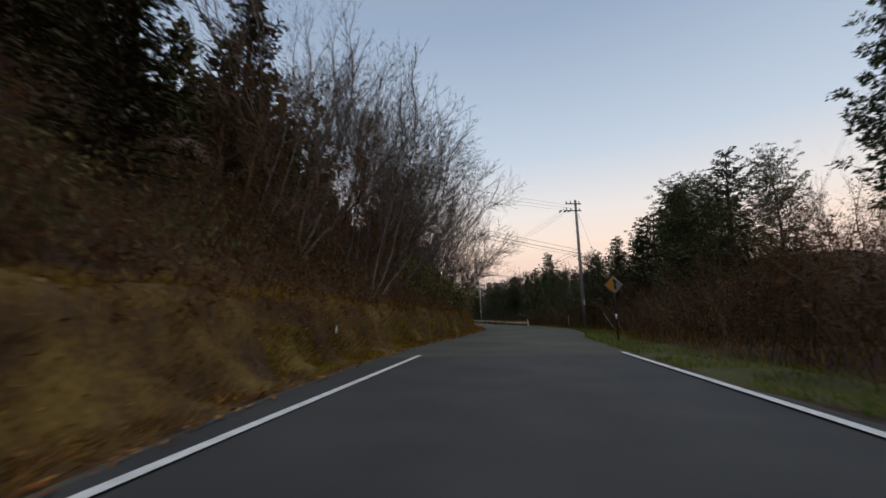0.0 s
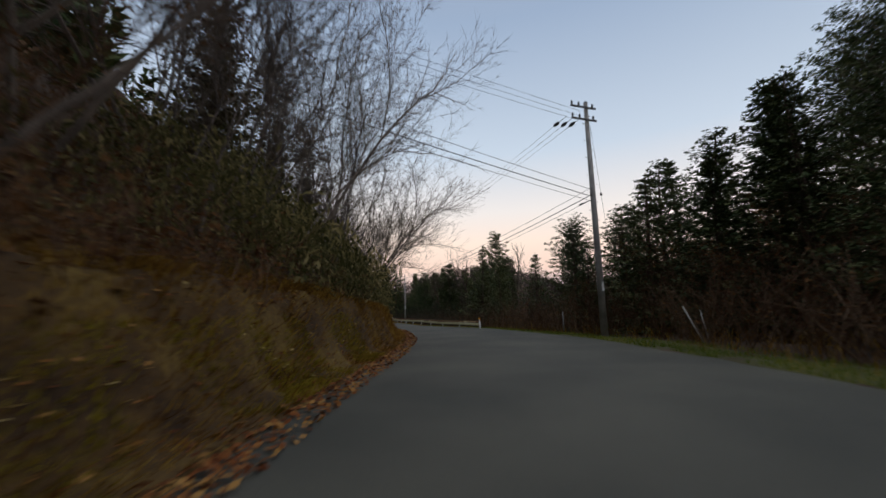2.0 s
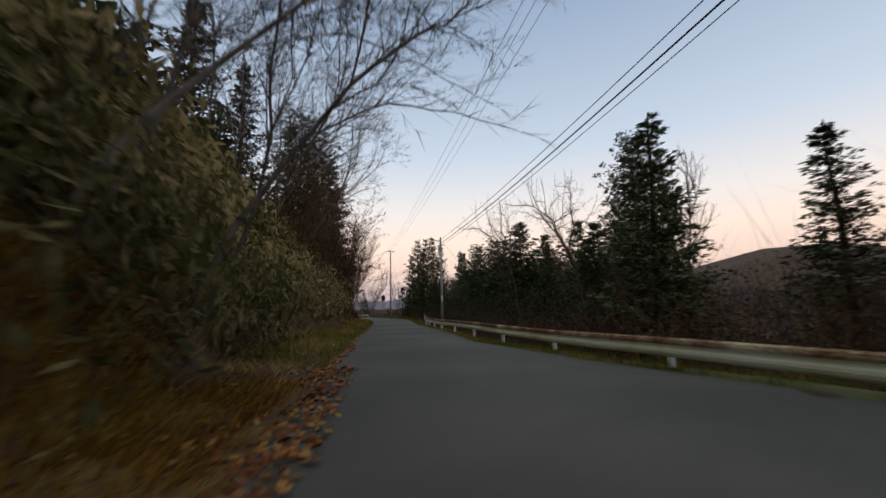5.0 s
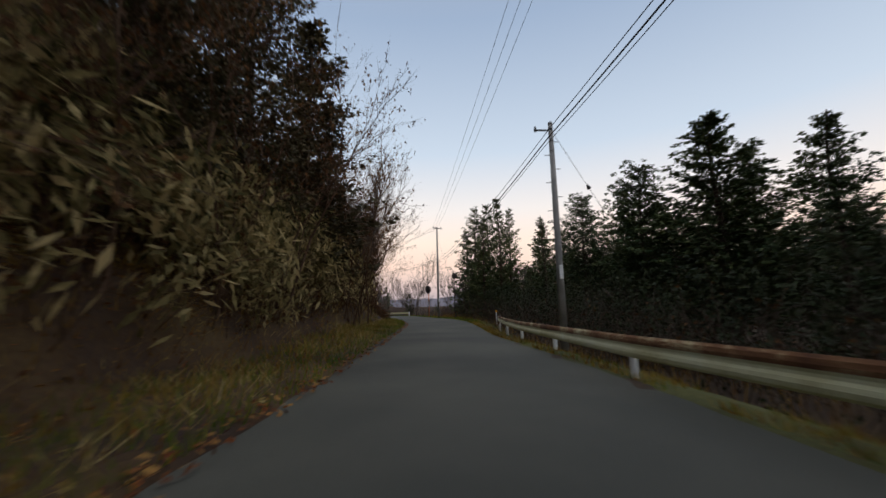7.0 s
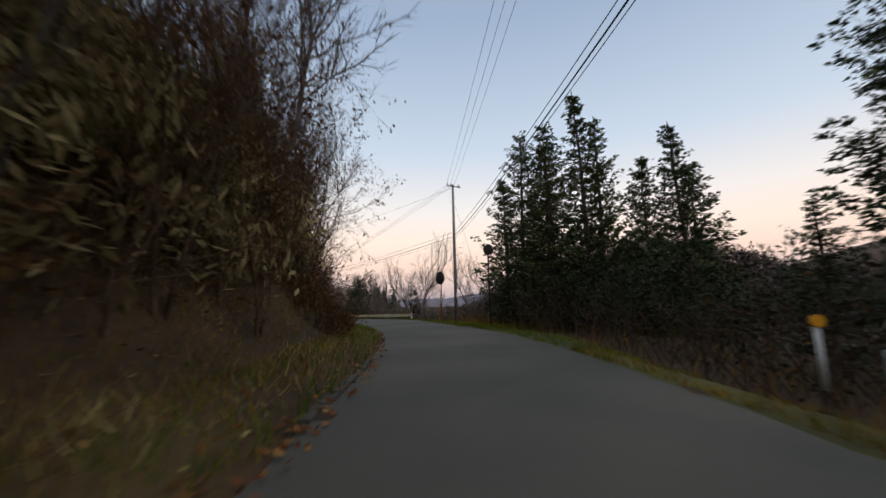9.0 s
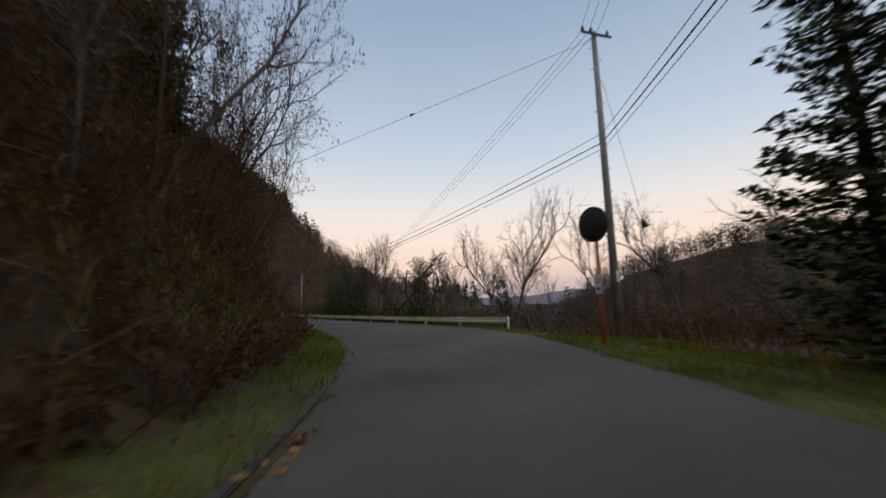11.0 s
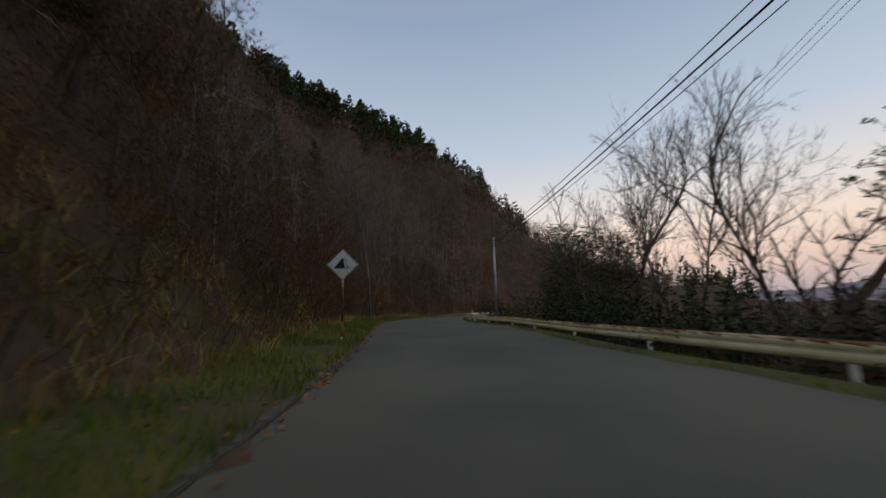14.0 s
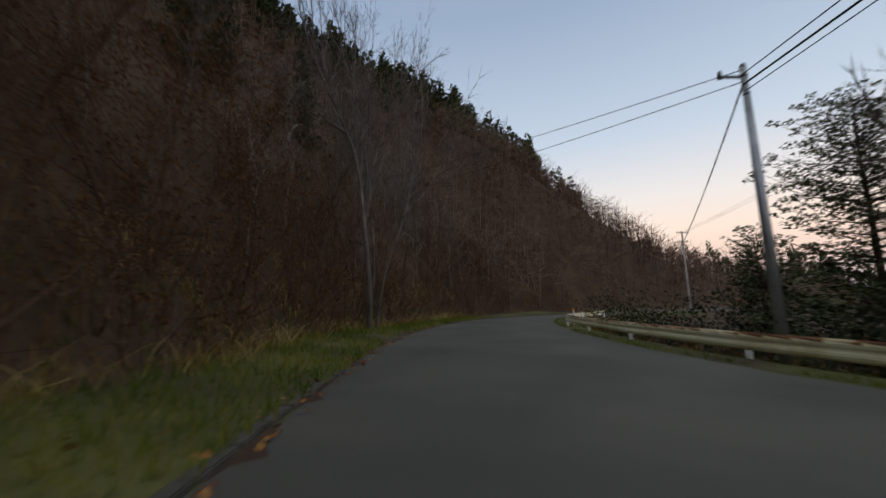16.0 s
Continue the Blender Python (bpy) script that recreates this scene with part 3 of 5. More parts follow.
def conifer_meshes(seed, tall, wide, needle, bark, dense=1.0, bare_to=0.12, droop=0.25, spray=0.30, ragged=0.35, flat=0.35, power=0.8, tuft=1.0):
    """Trunk, and tiers of boughs that carry flat plates of needle sprays."""
    rng = np.random.default_rng(seed)
    n = 8
    z = np.linspace(0, tall, n + 1)
    off = np.cumsum(rng.normal(0, 0.05, (n + 1, 2)), 0) * (z / tall)[:, None]
    tp = np.column_stack([off, z])
    r = tall * 0.015 * (1 - z / tall) + 0.02
    tv = rope(tp, r, 8)
    p0, p1, ra, rb, lc, ld, ln, ll, lw = ([] for _ in range(9))
    level = bare_to * tall
    while level < tall * 0.985:
        f = (level / tall - bare_to) / (1 - bare_to)
        reach = wide * (1 - f) ** power * (0.6 + 0.4 * min(1, f * 5 + 0.2)) + 0.10
        turn = rng.uniform(0, 6.28)
        m = int(3 + 2 * dense)
        for k in range(m):
            a, L = turn + k * 6.283 / m + rng.normal(0, 0.3), reach * rng.uniform(1 - ragged * 1.5, 1 + ragged * 0.6)
            at = level + rng.normal(0, 0.012 * tall)
            base = np.array([np.interp(at, z, tp[:, 0]), np.interp(at, z, tp[:, 1]), at])
            d = np.array([math.cos(a), math.sin(a), 0.0])
            sag = 0.32 - droop * rng.uniform(0.5, 1.5) + 0.5 * f
            bow = lambda u: base + d * L * u + np.array([0, 0, L * (sag * u - 0.25 * u * (1 - u) + 0.10 * u * u)])
            q = [bow(u) for u in (0, 0.5, 1.0)]
            for i in (0, 1):
                p0.append(q[i]), p1.append(q[i + 1]), ra.append((0.010 + 0.010 * L) * (1 - 0.5 * i)), rb.append((0.010 + 0.010 * L) * (0.5 - 0.35 * i))
            s = np.array([-d[1], d[0], 0.0])
            for u in np.arange(0.28, 1.02, 0.24 if L > 0.9 else 0.36):
                c = bow(u)
                w = (0.15 + 0.30 * L * (1.1 - 0.75 * u)) * rng.uniform(0.75, 1.2) * tuft
                k2 = int(5 + 17 * dense * min(w, 0.9) * min(0.30 / spray, 1.6))
                g = rng.normal(0, 1, (k2, 3))
                g /= np.linalg.norm(g, axis=1, keepdims=True)
                g *= rng.uniform(0.2, 1, (k2, 1)) ** 0.6
                lc.extend(c + (d * g[:, :1] * 0.75 + s * g[:, 1:2]) * w + np.array([0, 0, 1.0]) * g[:, 2:] * w * flat)
                ld.extend(d * (0.5 * g[:, :1] + 1.0) + s * g[:, 1:2] * 0.9 + rng.normal(0, 0.28, (k2, 3)) - np.array([0, 0, 0.10]))
                ln.extend(rng.normal(0, 0.75, (k2, 3)) + [0, 0, 1.0])
                e = spray * rng.uniform(0.55, 1.15, k2) * (0.7 + 0.3 * (1 - f))
                ll.extend(e), lw.extend(e * rng.uniform(0.26, 0.44, k2))
        level += tall * 0.036 * rng.uniform(0.75, 1.3) + 0.03
    bv, bt = tubes(p0, p1, ra, rb)
    lv, lt = slivers(lc, ld, ln, ll, lw)
    v, t = joined([(bv, bt), (lv, lt)])
    mi = np.concatenate([np.ones(len(bt)), np.zeros(len(lt))])
    return tri_mesh("trunk", *tv, [bark], smooth=True), tri_mesh("crown", v, t, [needle, bark], mi)

def on_ground(x, y):
    return float(height(np.array([x]), np.array([y]))[0])

def plant(name, meshes, x, y, size, turn, label, category, group="", sink=0.15, z=None):
    """A tree from its two meshes, standing on the ground."""
    ob = new(name)
    ob.matrix_basis = pose(x, y, (on_ground(x, y) if z is None else z) - sink, 0, 0, turn) @ Matrix.Diagonal((size[0], size[0], size[1], 1))
    tagged(ob, label, category, group)
    part("trunk", meshes[0], ob)
    part("crown", meshes[1], ob)
    return ob

def cedar_kinds(needle):
    return [conifer_meshes(11, 10, 2.3, needle, M_BARK_DARK, 1.5, 0.05, 0.30, 0.20, power=0.9), conifer_meshes(12, 10, 2.0, needle, M_BARK_DARK, 1.5, 0.06, 0.22, 0.20, power=1.0),
            conifer_meshes(13, 10, 2.8, needle, M_BARK_DARK, 1.5, 0.05, 0.2, 0.20, power=0.7), conifer_meshes(14, 10, 2.3, needle, M_BARK_DARK, 1.1, 0.05, 0.30, 0.32, flat=0.5, power=0.7),
            conifer_meshes(15, 10, 2.1, needle, M_BARK_DARK, 1.1, 0.05, 0.25, 0.32, flat=0.5, power=0.7),
            conifer_meshes(16, 10, 3.0, needle, M_BARK_DARK, 2.4, 0.12, 0.15, 0.16, 0.35, 0.3, 0.45)]
CEDARS, BROWN_CEDARS = cedar_kinds(M_NEEDLE), cedar_kinds(M_NEEDLE_BROWN)
PINES = [conifer_meshes(21, 10, 2.6, M_NEEDLE, M_BARK_DARK, 2.4, 0.16, 0.05, 0.20, 0.35, 0.3, 0.95), conifer_meshes(22, 10, 2.8, M_NEEDLE, M_BARK_DARK, 2.3, 0.34, 0.0, 0.20, 0.40, 0.3, 0.6, 1.15)]
BARES = [bare_meshes(31, 10, M_BARK, bole=0.3), bare_meshes(32, 10, M_BARK, bole=0.22, splay=0.7, lift=0.05), bare_meshes(33, 10, M_BARK, bole=0.12, stems=3, splay=0.45, trunk=0.009),
         bare_meshes(34, 10, M_BARK_DARK, bole=0.38, splay=0.85, lift=0.02, trunk=0.015), bare_meshes(35, 10, M_BARK, lean=(0.42, 0.05), bole=0.2, stems=3, splay=0.55, lift=0.05, trunk=0.0065),
         bare_meshes(36, 10, M_BARK, lean=(0.6, 0), bole=0.22, stems=2, splay=0.6, lift=0.05, trunk=0.007),
         bare_meshes(37, 10, M_BARK, bole=0.22, splay=0.6, lift=0.05, trunk=0.013, shrink=0.82, levels=7, side=0.4), bare_meshes(38, 10, M_BARK, bole=0.16, stems=2, splay=0.5, lift=0.08, trunk=0.011),
         bare_meshes(39, 10, M_BARK, lean=(0.65, 0), bole=0.18, splay=0.6, lift=0.03, trunk=0.008, stems=2),
         bare_meshes(46, 10, M_BARK_DARK, lean=(1.1, 0), bole=0.35, splay=0.55, lift=0.10, trunk=0.022, levels=5),
         bare_meshes(49, 10, M_BARK_DARK, bole=0.36, splay=0.72, lift=0.0, trunk=0.016, shrink=0.84, crook=0.09)]
RUSSETS = [bare_meshes(41, 10, M_TWIG, 1200, M_DEADLEAF, bole=0.06, stems=3, splay=0.5, trunk=0.006, levels=5, bushy=2, grow=1.0, side=0.4, lift=0.06), bare_meshes(42, 10, M_TWIG, 1200, M_DEADLEAF, bole=0.05, stems=3, splay=0.55, trunk=0.006, levels=5, bushy=2, grow=1.0, side=0.4, lift=0.04),
           bare_meshes(43, 10, M_TWIG, 1200, M_DEADLEAF, bole=0.05, stems=4, splay=0.55, trunk=0.005, levels=5, bushy=2, grow=1.0, side=0.4, lift=0.06),
           bare_meshes(44, 10, M_BARK_DARK, 1000, M_DEADLEAF, lean=(0.45, 0), bole=0.2, stems=2, splay=0.5, trunk=0.009, bushy=2, grow=1.0, side=0.4)]

# x, y, height of the top above datum, which, width factor, turn
def set_trees(rows, kinds, name, label, category, group):
    for x, y, top, k, w, turn in rows:
        k = k % 3 if kinds is BROWN_CEDARS and k < 5 else k
        g = on_ground(x, y)
        s = max(top - g, 1.5) / 10
        plant(name, kinds[k], x, y, (s * w, s), turn, label, category, group)

set_trees([(6.2, 60.1, 7.5, 0, 1.25, 0), (15.8, 43.7, 10.6, 2, 1.1, 40), (14.8, 32.6, 10.4, 2, 1.2, 100), (11.8, 48.8, 7.9, 5, 0.9, 200), (11.8, 59.2, 6.6, 1, 1.3, 300),
           (20.5, 48.5, 13.0, 1, 1.2, 10), (-7.4, 104.8, 7.0, 0, 0.9, 30), (-4.9, 102.0, 10.9, 1, 0.9, 70), (-0.8, 101.5, 8.6, 0, 1.0, 160), (17.0, 36.0, 12.0, 0, 1.2, 250),
           (-31.7, 135.9, 5.2, 5, 0.85, 0), (-8.0, 107.5, 11.0, 2, 0.9, 0), (-4.0, 103.0, 10.0, 0, 0.8, 90), (-6.6, 103.0, 9.0, 0, 0.9, 90), (13.5, 24.0, 10.0, 2, 1.1, 10), (19.0, 28.0, 11.5, 5, 0.8, 80), (12.3, 27.0, 9.3, 5, 0.9, 60), (14.5, 29.5, 10.6, 5, 0.75, 20), (11.0, 45.0, 4.5, 0, 1.5, 30), (13.0, 43.5, 7.5, 2, 1.4, 80), (14.5, 46.5, 7.0, 5, 0.9, 130), (11.5, 38.5, 8.0, 0, 1.4, 0), (14.2, 36.5, 9.5, 2, 1.3, 50), (12.8, 35.0, 7.5, 1, 1.4, 100), (16.0, 34.0, 11.0, 0, 1.3, 150), (17.0, 32.0, 11.3, 5, 0.8, 70), (16.5, 39.5, 10.0, 0, 1.3, 10), (23, 41, 12.5, 2, 1.2, 60),
           (-9.0, 110.5, 9.5, 1, 1.1, 120), (-6.0, 106.0, 11.0, 2, 0.95, 190), (9.0, 64.0, 6.0, 1, 1.2, 45), (14.5, 55.0, 8.5, 0, 1.2, 145), (13.0, 52.0, 8.0, 2, 1.2, 15),
           (-51.0, 148.2, 6.8, 5, 1.0, 30), (-55.0, 151.5, 3.3, 5, 1.1, 130), (-47.0, 145.0, 5.2, 5, 1.0, 210), (-43.0, 141.5, 4.1, 5, 1.2, 10), (-40.5, 144.0, 1.6, 0, 1.2, 250), (17.5, 50.0, 9.5, 0, 1.2, 66), (6.0, 78.0, 3.8, 2, 1.3, 20), (5.5, 86.5, 4.0, 2, 1.3, 140), (3.5, 90.0, 4.0, 0, 1.3, 260),
           (11.5, 79.0, 4.5, 4, 1.4, 10), (2.0, 98.0, 3.8, 0, 1.3, 90), (-2.0, 104.5, 4.0, 2, 1.3, 130), (13.0, 74.5, 4.5, 4, 1.4, 170), (1.5, 106.0, 8.0, 4, 1.1, 15)],
          CEDARS, "cedar_tree", "dark green cedar with ragged drooping boughs", "tree", "evergreens below the road")
set_trees([(4.8, 81.7, 8.3, 0, 1.35, 0), (2.4, 84.2, 6.8, 1, 0.95, 60), (9.9, 76.9, 7.0, 0, 1.4, 130), (7.6, 84.5, 7.6, 0, 1.1, 70), (10.5, 84.0, 8.8, 0, 1.1, 290),
           (1.0, 92.0, 7.5, 1, 1.0, 20), (13.5, 80.0, 8.5, 1, 1.1, 80), (4.5, 95.0, 9.0, 0, 1.0, 240), (-0.6, 107.5, 9.2, 0, 0.85, 310), (5.6, 90.5, 6.6, 0, 1.25, 45), (9.0, 91.0, 7.5, 0, 1.2, 100), (8.0, 72.5, 5.0, 0, 1.2, 15), (9.8, 69.5, 10.5, 1, 0.7, 15), (10.9, 10.4, 9.2, 1, 0.75, 200)],
          PINES, "pine_tree", "dark pine with layered open boughs", "tree", "evergreens below the road")
set_trees([(2.2, 66.2, 5.1, 10, 0.52, 120), (6.3, 69.2, 7.0, 10, 0.6, 130), (11.5, 74.0, 5.5, 2, 0.8, 200), (13.0, 70.0, 7.0, 0, 0.8, 200), (-21.4, 132.7, 7.8, 6, 0.80, 190), (-21.3, 128.9, 4.6, 6, 0.9, 20), (-19.0, 131.0, 3.4, 7, 1.0, 0),
           (-25.7, 131.5, 3.2, 7, 1.0, 50), (-38.5, 138.9, 6.4, 7, 0.8, 150), (-41.4, 139.6, 7.4, 6, 0.75, 210), (-35.6, 137.4, 5.6, 6, 0.82, 70), (-45.5, 143.5, 6.4, 7, 0.8, 10), (-48.8, 146.5, 4.5, 1, 0.9, 77), (-11.0, 121.5, 4.2, 6, 1.0, 10),
           (-8.0, 119.0, 4.0, 1, 0.9, 120), (18.0, 20.0, 6.0, 2, 1.0, 0), (16.0, 14.0, 6.0, 0, 1.0, 0), (-14.4, 131.0, 5.0, 6, 0.65, 40), (-35.3, 133.3, 4.6, 9, 1.25, 66), (-29.0, 140.0, 4.4, 7, 0.9, 40), (-24.5, 141.0, 4.4, 7, 0.8, 10)],
          BARES, "bare_tree", "leafless grey tree with fine spreading twigs", "tree", "bare trees below the road")
def broken_tree(x, y, top, turn, limbs, label):
    """A dead trunk with snapped limbs, thick to their ends."""
    g = on_ground(x, y)
    h = top - g
    ob = tagged(new("dead_tree"), label, "tree", "dead trees behind the guard rail")
    ob.matrix_basis = pose(x, y, g - 0.2, 0, 0, turn)
    z = np.linspace(0, h * 0.45, 7)
    part("trunk", tri_mesh("trunk", *rope(np.column_stack([0.05 * np.sin(z * 1.7), 0.04 * np.cos(z * 2.1), z]), np.linspace(0.20, 0.13, 7), 9), [M_BARK_DARK], smooth=True), ob)
    for pts, r0, r1 in limbs:
        q = np.array(pts) * h
        u, w = np.linspace(0, 1, 12), np.linspace(0, 1, len(q))
        c = np.stack([np.interp(u, w, q[:, k]) for k in range(3)], 1)
        c[1:-1] = (c[:-2] + 2 * c[1:-1] + c[2:]) / 4
        knots = 1 + 0.16 * np.sin(u * 23 + r0 * 90)
        part("limb", tri_mesh("limb", *rope(c, np.linspace(r0, r1, 12) * 0.72 * knots, 8), [M_BARK_DARK], smooth=True), ob)
    return ob
broken_tree(-28.0, 128.4, 3.3, 46, [(((0, 0, 0.40), (-0.10, 0, 0.52), (-0.20, 0.02, 0.66), (-0.20, 0, 0.82), (-0.17, 0, 1.0)), 0.15, 0.06), (((-0.18, 0, 0.92), (-0.26, 0.03, 0.98), (-0.34, 0.02, 1.0)), 0.035, 0.015),
                                    (((0.0, 0, 0.42), (0.03, 0, 0.60), (0.05, 0.02, 0.74), (0.11, 0.02, 0.82)), 0.15, 0.08), (((-0.01, 0, 0.44), (-0.04, 0.02, 0.58), (-0.08, 0.0, 0.66)), 0.07, 0.05),
                                    (((-0.19, 0, 0.70), (-0.22, 0, 0.80), (-0.22, 0, 0.90)), 0.07, 0.05), (((-0.17, 0, 0.88), (-0.05, 0.02, 0.90), (0.02, 0.0, 0.95)), 0.025, 0.01)],
            "dead dark tree with thick snapped limbs behind the guard rail")
broken_tree(-27.3, 129.3, 2.7, 46, [(((0, 0, 0.40), (0.02, 0, 0.60), (0.08, 0, 0.78), (0.14, 0, 0.96)), 0.13, 0.07), (((0.0, 0, 0.42), (-0.03, 0.02, 0.66), (0.05, 0.02, 0.88), (0.06, 0.0, 1.0)), 0.10, 0.05)],
            "dead forked trunk with snapped tops behind the guard rail")

# the hillside above the road: trees lean out over it
set_trees([(-7.2, 20.0, 13.0, 5, 0.8, 15), (-7.0, 25.0, 13.5, 5, 0.8, -15), (-6.4, 29.5, 13.5, 4, 0.8, 0), (-4.8, 34.0, 13.0, 8, 0.8, 5), (-5.4, 38.5, 13.5, 4, 0.8, -10), (-5.0, 16.0, 12.0, 4, 0.9, 0),
           (-3.7, 43.5, 9.5, 8, 1.0, 10), (-4.2, 46.5, 9.5, 8, 1.0, -20), (-4.6, 49.5, 8.5, 8, 1.0, 35), (-5.2, 52.5, 9.5, 8, 0.9, 15), (-5.6, 44.5, 11.5, 7, 0.9, 70), (-6.0, 50.0, 10.0, 7, 0.9, 0), (-9.6, 64.0, 11.5, 5, 0.75, 0), (-4.6, 36.0, 9.0, 4, 0.9, 10), (-5.0, 31.0, 10.5, 5, 0.9, 30), (-5.2, 27.0, 9.5, 4, 0.9, -20), (-5.6, 22.5, 10.5, 5, 0.9, 10), (-6.5, 38.5, 11.0, 4, 0.9, 0),
           (-6.6, 33.5, 12.5, 4, 0.9, 40), (-7.0, 28.5, 12.5, 2, 0.9, 60), (-7.2, 18.5, 11.0, 4, 0.9, 30), (-7.8, 24.0, 13.5, 5, 0.9, 0), (-8.5, 36.0, 14.0, 0, 0.9, 0), (-9.0, 30.5, 15.0, 2, 0.9, 100),
           (-9.5, 20.0, 14.0, 4, 0.9, 5), (-10.5, 26.0, 16.0, 0, 1.0, 0), (-8.0, 12.5, 12.0, 4, 0.9, 10), (-10.0, 41.0, 14.0, 2, 0.9, 0), (-5.0, 46.0, 8.5, 2, 0.9, 60),
           (-8.8, 58.0, 11.5, 5, 0.9, 0), (-11.0, 62.5, 12.5, 5, 0.9, 10), (-13.6, 88.0, 8.5, 2, 0.7, 0), (-14.6, 90.5, 8.5, 2, 0.7, 0), (-15.2, 93.0, 8.0, 2, 0.7, 60), (-16.0, 95.5, 8.0, 2, 0.7, 30), (-13.0, 85.0, 7.5, 2, 0.7, 200),
           (-63.2, 137.4, 14.5, 6, 0.5, 40), (-65.5, 138.4, 14.5, 7, 0.6, 0), (-14.5, 91.0, 10.0, 0, 0.9, 10), (-7.5, 14.5, 13.5, 4, 0.9, 0), (-6.6, 21.5, 14.0, 4, 0.9, 20), (-8.6, 17.0, 14.5, 2, 0.9, 90)],
          BARES, "bare_tree", "leafless grey tree leaning from the hillside", "tree", "bare trees above the road")
rng = np.random.default_rng(78)
rows = []
for s in np.arange(83, 200, 3.0):
    for o, lo, hi in ((rng.uniform(2.6, 3.6), 2.6, 4.2), (rng.uniform(4.8, 7.0), 4.0, 6.5)):
        if lo == 4.0 and s > 100 and rng.uniform() < 0.5:
            continue
        p = at_line(s + rng.uniform(-0.8, 0.8), left_edge(s) - o)
        rows.append((p[0], p[1], on_ground(p[0], p[1]) + rng.uniform(lo, hi), int(rng.integers(0, 3)), 1.15, rng.uniform(0, 360)))
rows += [(-19.8, 99.5, 11.0, 3, 0.62, 20), (-21.0, 104.2, 10.5, 3, 0.62, 28), (-24.0, 107.5, 10.0, 3, 0.62, 35), (-28.5, 112.0, 10.5, 3, 0.62, 45), (-31.5, 114.2, 10.5, 3, 0.62, 48),
         (-36.5, 116.6, 9.5, 3, 0.62, 52)]
for s in np.arange(93, 170, 2.4):
    o = rng.uniform(3.2, 4.8)
    p = at_line(s + rng.uniform(-0.7, 0.7), left_edge(s) - o)
    rows.append((p[0], p[1], on_ground(p[0], p[1]) + rng.uniform(7.0, 9.5) - 2.0 * (s > 140), int(rng.integers(0, 3)), 0.75, rng.uniform(0, 360)))
rows += [(-6.2, 12.0, 8.0, 0, 1.0, 0), (-6.8, 15.5, 9.5, 1, 1.0, 70), (-7.2, 9.5, 8.5, 2, 1.0, 140), (-5.8, 17.8, 8.0, 0, 1.0, 200), (-6.2, 20.5, 8.5, 2, 1.0, 20), (-8.0, 12.5, 10.5, 1, 1.0, 30),
         (-8.0, 19.0, 10.0, 2, 1.0, 0), (-6.0, 23.5, 8.0, 1, 1.0, 110), (-13.4, 88.6, 6.5, 0, 1.0, 0), (-14.3, 91.0, 6.5, 2, 0.8, 50), (-12.6, 86.0, 6.0, 1, 1.0, 90), (-15.4, 93.5, 7.5, 1, 0.8, 10), (-11.6, 84.5, 7.5, 0, 1.0, 0), (-12.9, 87.0, 8.0, 1, 0.7, 40), (-13.2, 89.5, 7.0, 2, 0.8, 80), (-11.2, 81.5, 8.5, 2, 0.9, 120), (-12.0, 79.0, 10.0, 0, 0.9, 10), (-8.6, 62.0, 8.0, 2, 0.9, 0), (-9.2, 66.0, 8.5, 1, 0.9, 30), (-9.8, 69.0, 9.0, 0, 0.9, 60), (-10.2, 72.0, 9.5, 2, 0.9, 90), (-10.6, 75.0, 9.0, 1, 0.9, 120)]
set_trees(rows,
          RUSSETS, "russet_shrub", "brown thicket shrub holding withered leaves", "tree", "thicket above the road")
set_trees([(11.5, 22.0, 4.6, 0, 1.3, 0), (13.0, 27.0, 5.0, 1, 1.3, 50), (12.2, 31.0, 4.8, 2, 1.3, 90), (15.0, 23.0, 6.0, 2, 1.2, 120), (15.5, 29.5, 6.2, 0, 1.2, 170), (12.8, 35.5, 4.6, 1, 1.3, 210),
           (17.0, 18.0, 6.5, 1, 1.2, 10), (13.0, 16.0, 5.0, 2, 1.3, 80), (18.5, 33.0, 7.0, 2, 1.2, 30), (12.5, 40.0, 4.4, 0, 1.3, 0), (20.0, 24.0, 8.0, 0, 1.1, 60), (10.5, 18.5, 3.4, 1, 1.4, 0),
           (10.8, 26.0, 3.6, 0, 1.4, 40), (10.6, 44.5, 3.2, 2, 1.4, 40), (10.0, 15.0, 4.8, 0, 1.2, 0), (11.5, 13.0, 5.0, 1, 1.2, 80), (13.0, 11.5, 5.4, 2, 1.2, 140), (11.0, 9.0, 5.0, 0, 1.2, 190)],
          RUSSETS, "russet_shrub", "brown thicket shrub holding withered leaves", "tree", "thicket below the road")
PALES = [bare_meshes(47, 10, M_PALEBARK, bole=0.12, splay=0.9, lift=0.03, trunk=0.008, levels=5, fine=1.2, crook=0.13), bare_meshes(48, 10, M_PALEBARK, bole=0.10, stems=3, splay=0.85, lift=0.02, trunk=0.007, levels=5, fine=1.2, crook=0.13)]
rng = np.random.default_rng(80)
rows = []
for s, o, h in ((103, 2.6, 4.5), (107, 2.8, 5.0), (136, 4.5, 6), (142, 3.8, 6), (147, 5.5, 7), (152, 4.2, 6), (157, 6.0, 8), (161, 4.6, 6.5), (166, 6.0, 8), (170, 4.4, 6.5), (175, 6.5, 8), (180, 4.5, 6.5), (186, 6.5, 8), (192, 5.0, 7)):
    p = at_line(s, left_edge(s) - o)
    rows.append((p[0], p[1], on_ground(p[0], p[1]) + h * 0.85, int(rng.integers(0, 2)), 0.6, rng.uniform(0, 360)))
set_trees(rows, PALES, "bare_tree", "leafless tree with pale grey limbs before the thicket", "tree", "bare trees above the road")
rng = np.random.default_rng(77)
rows = []
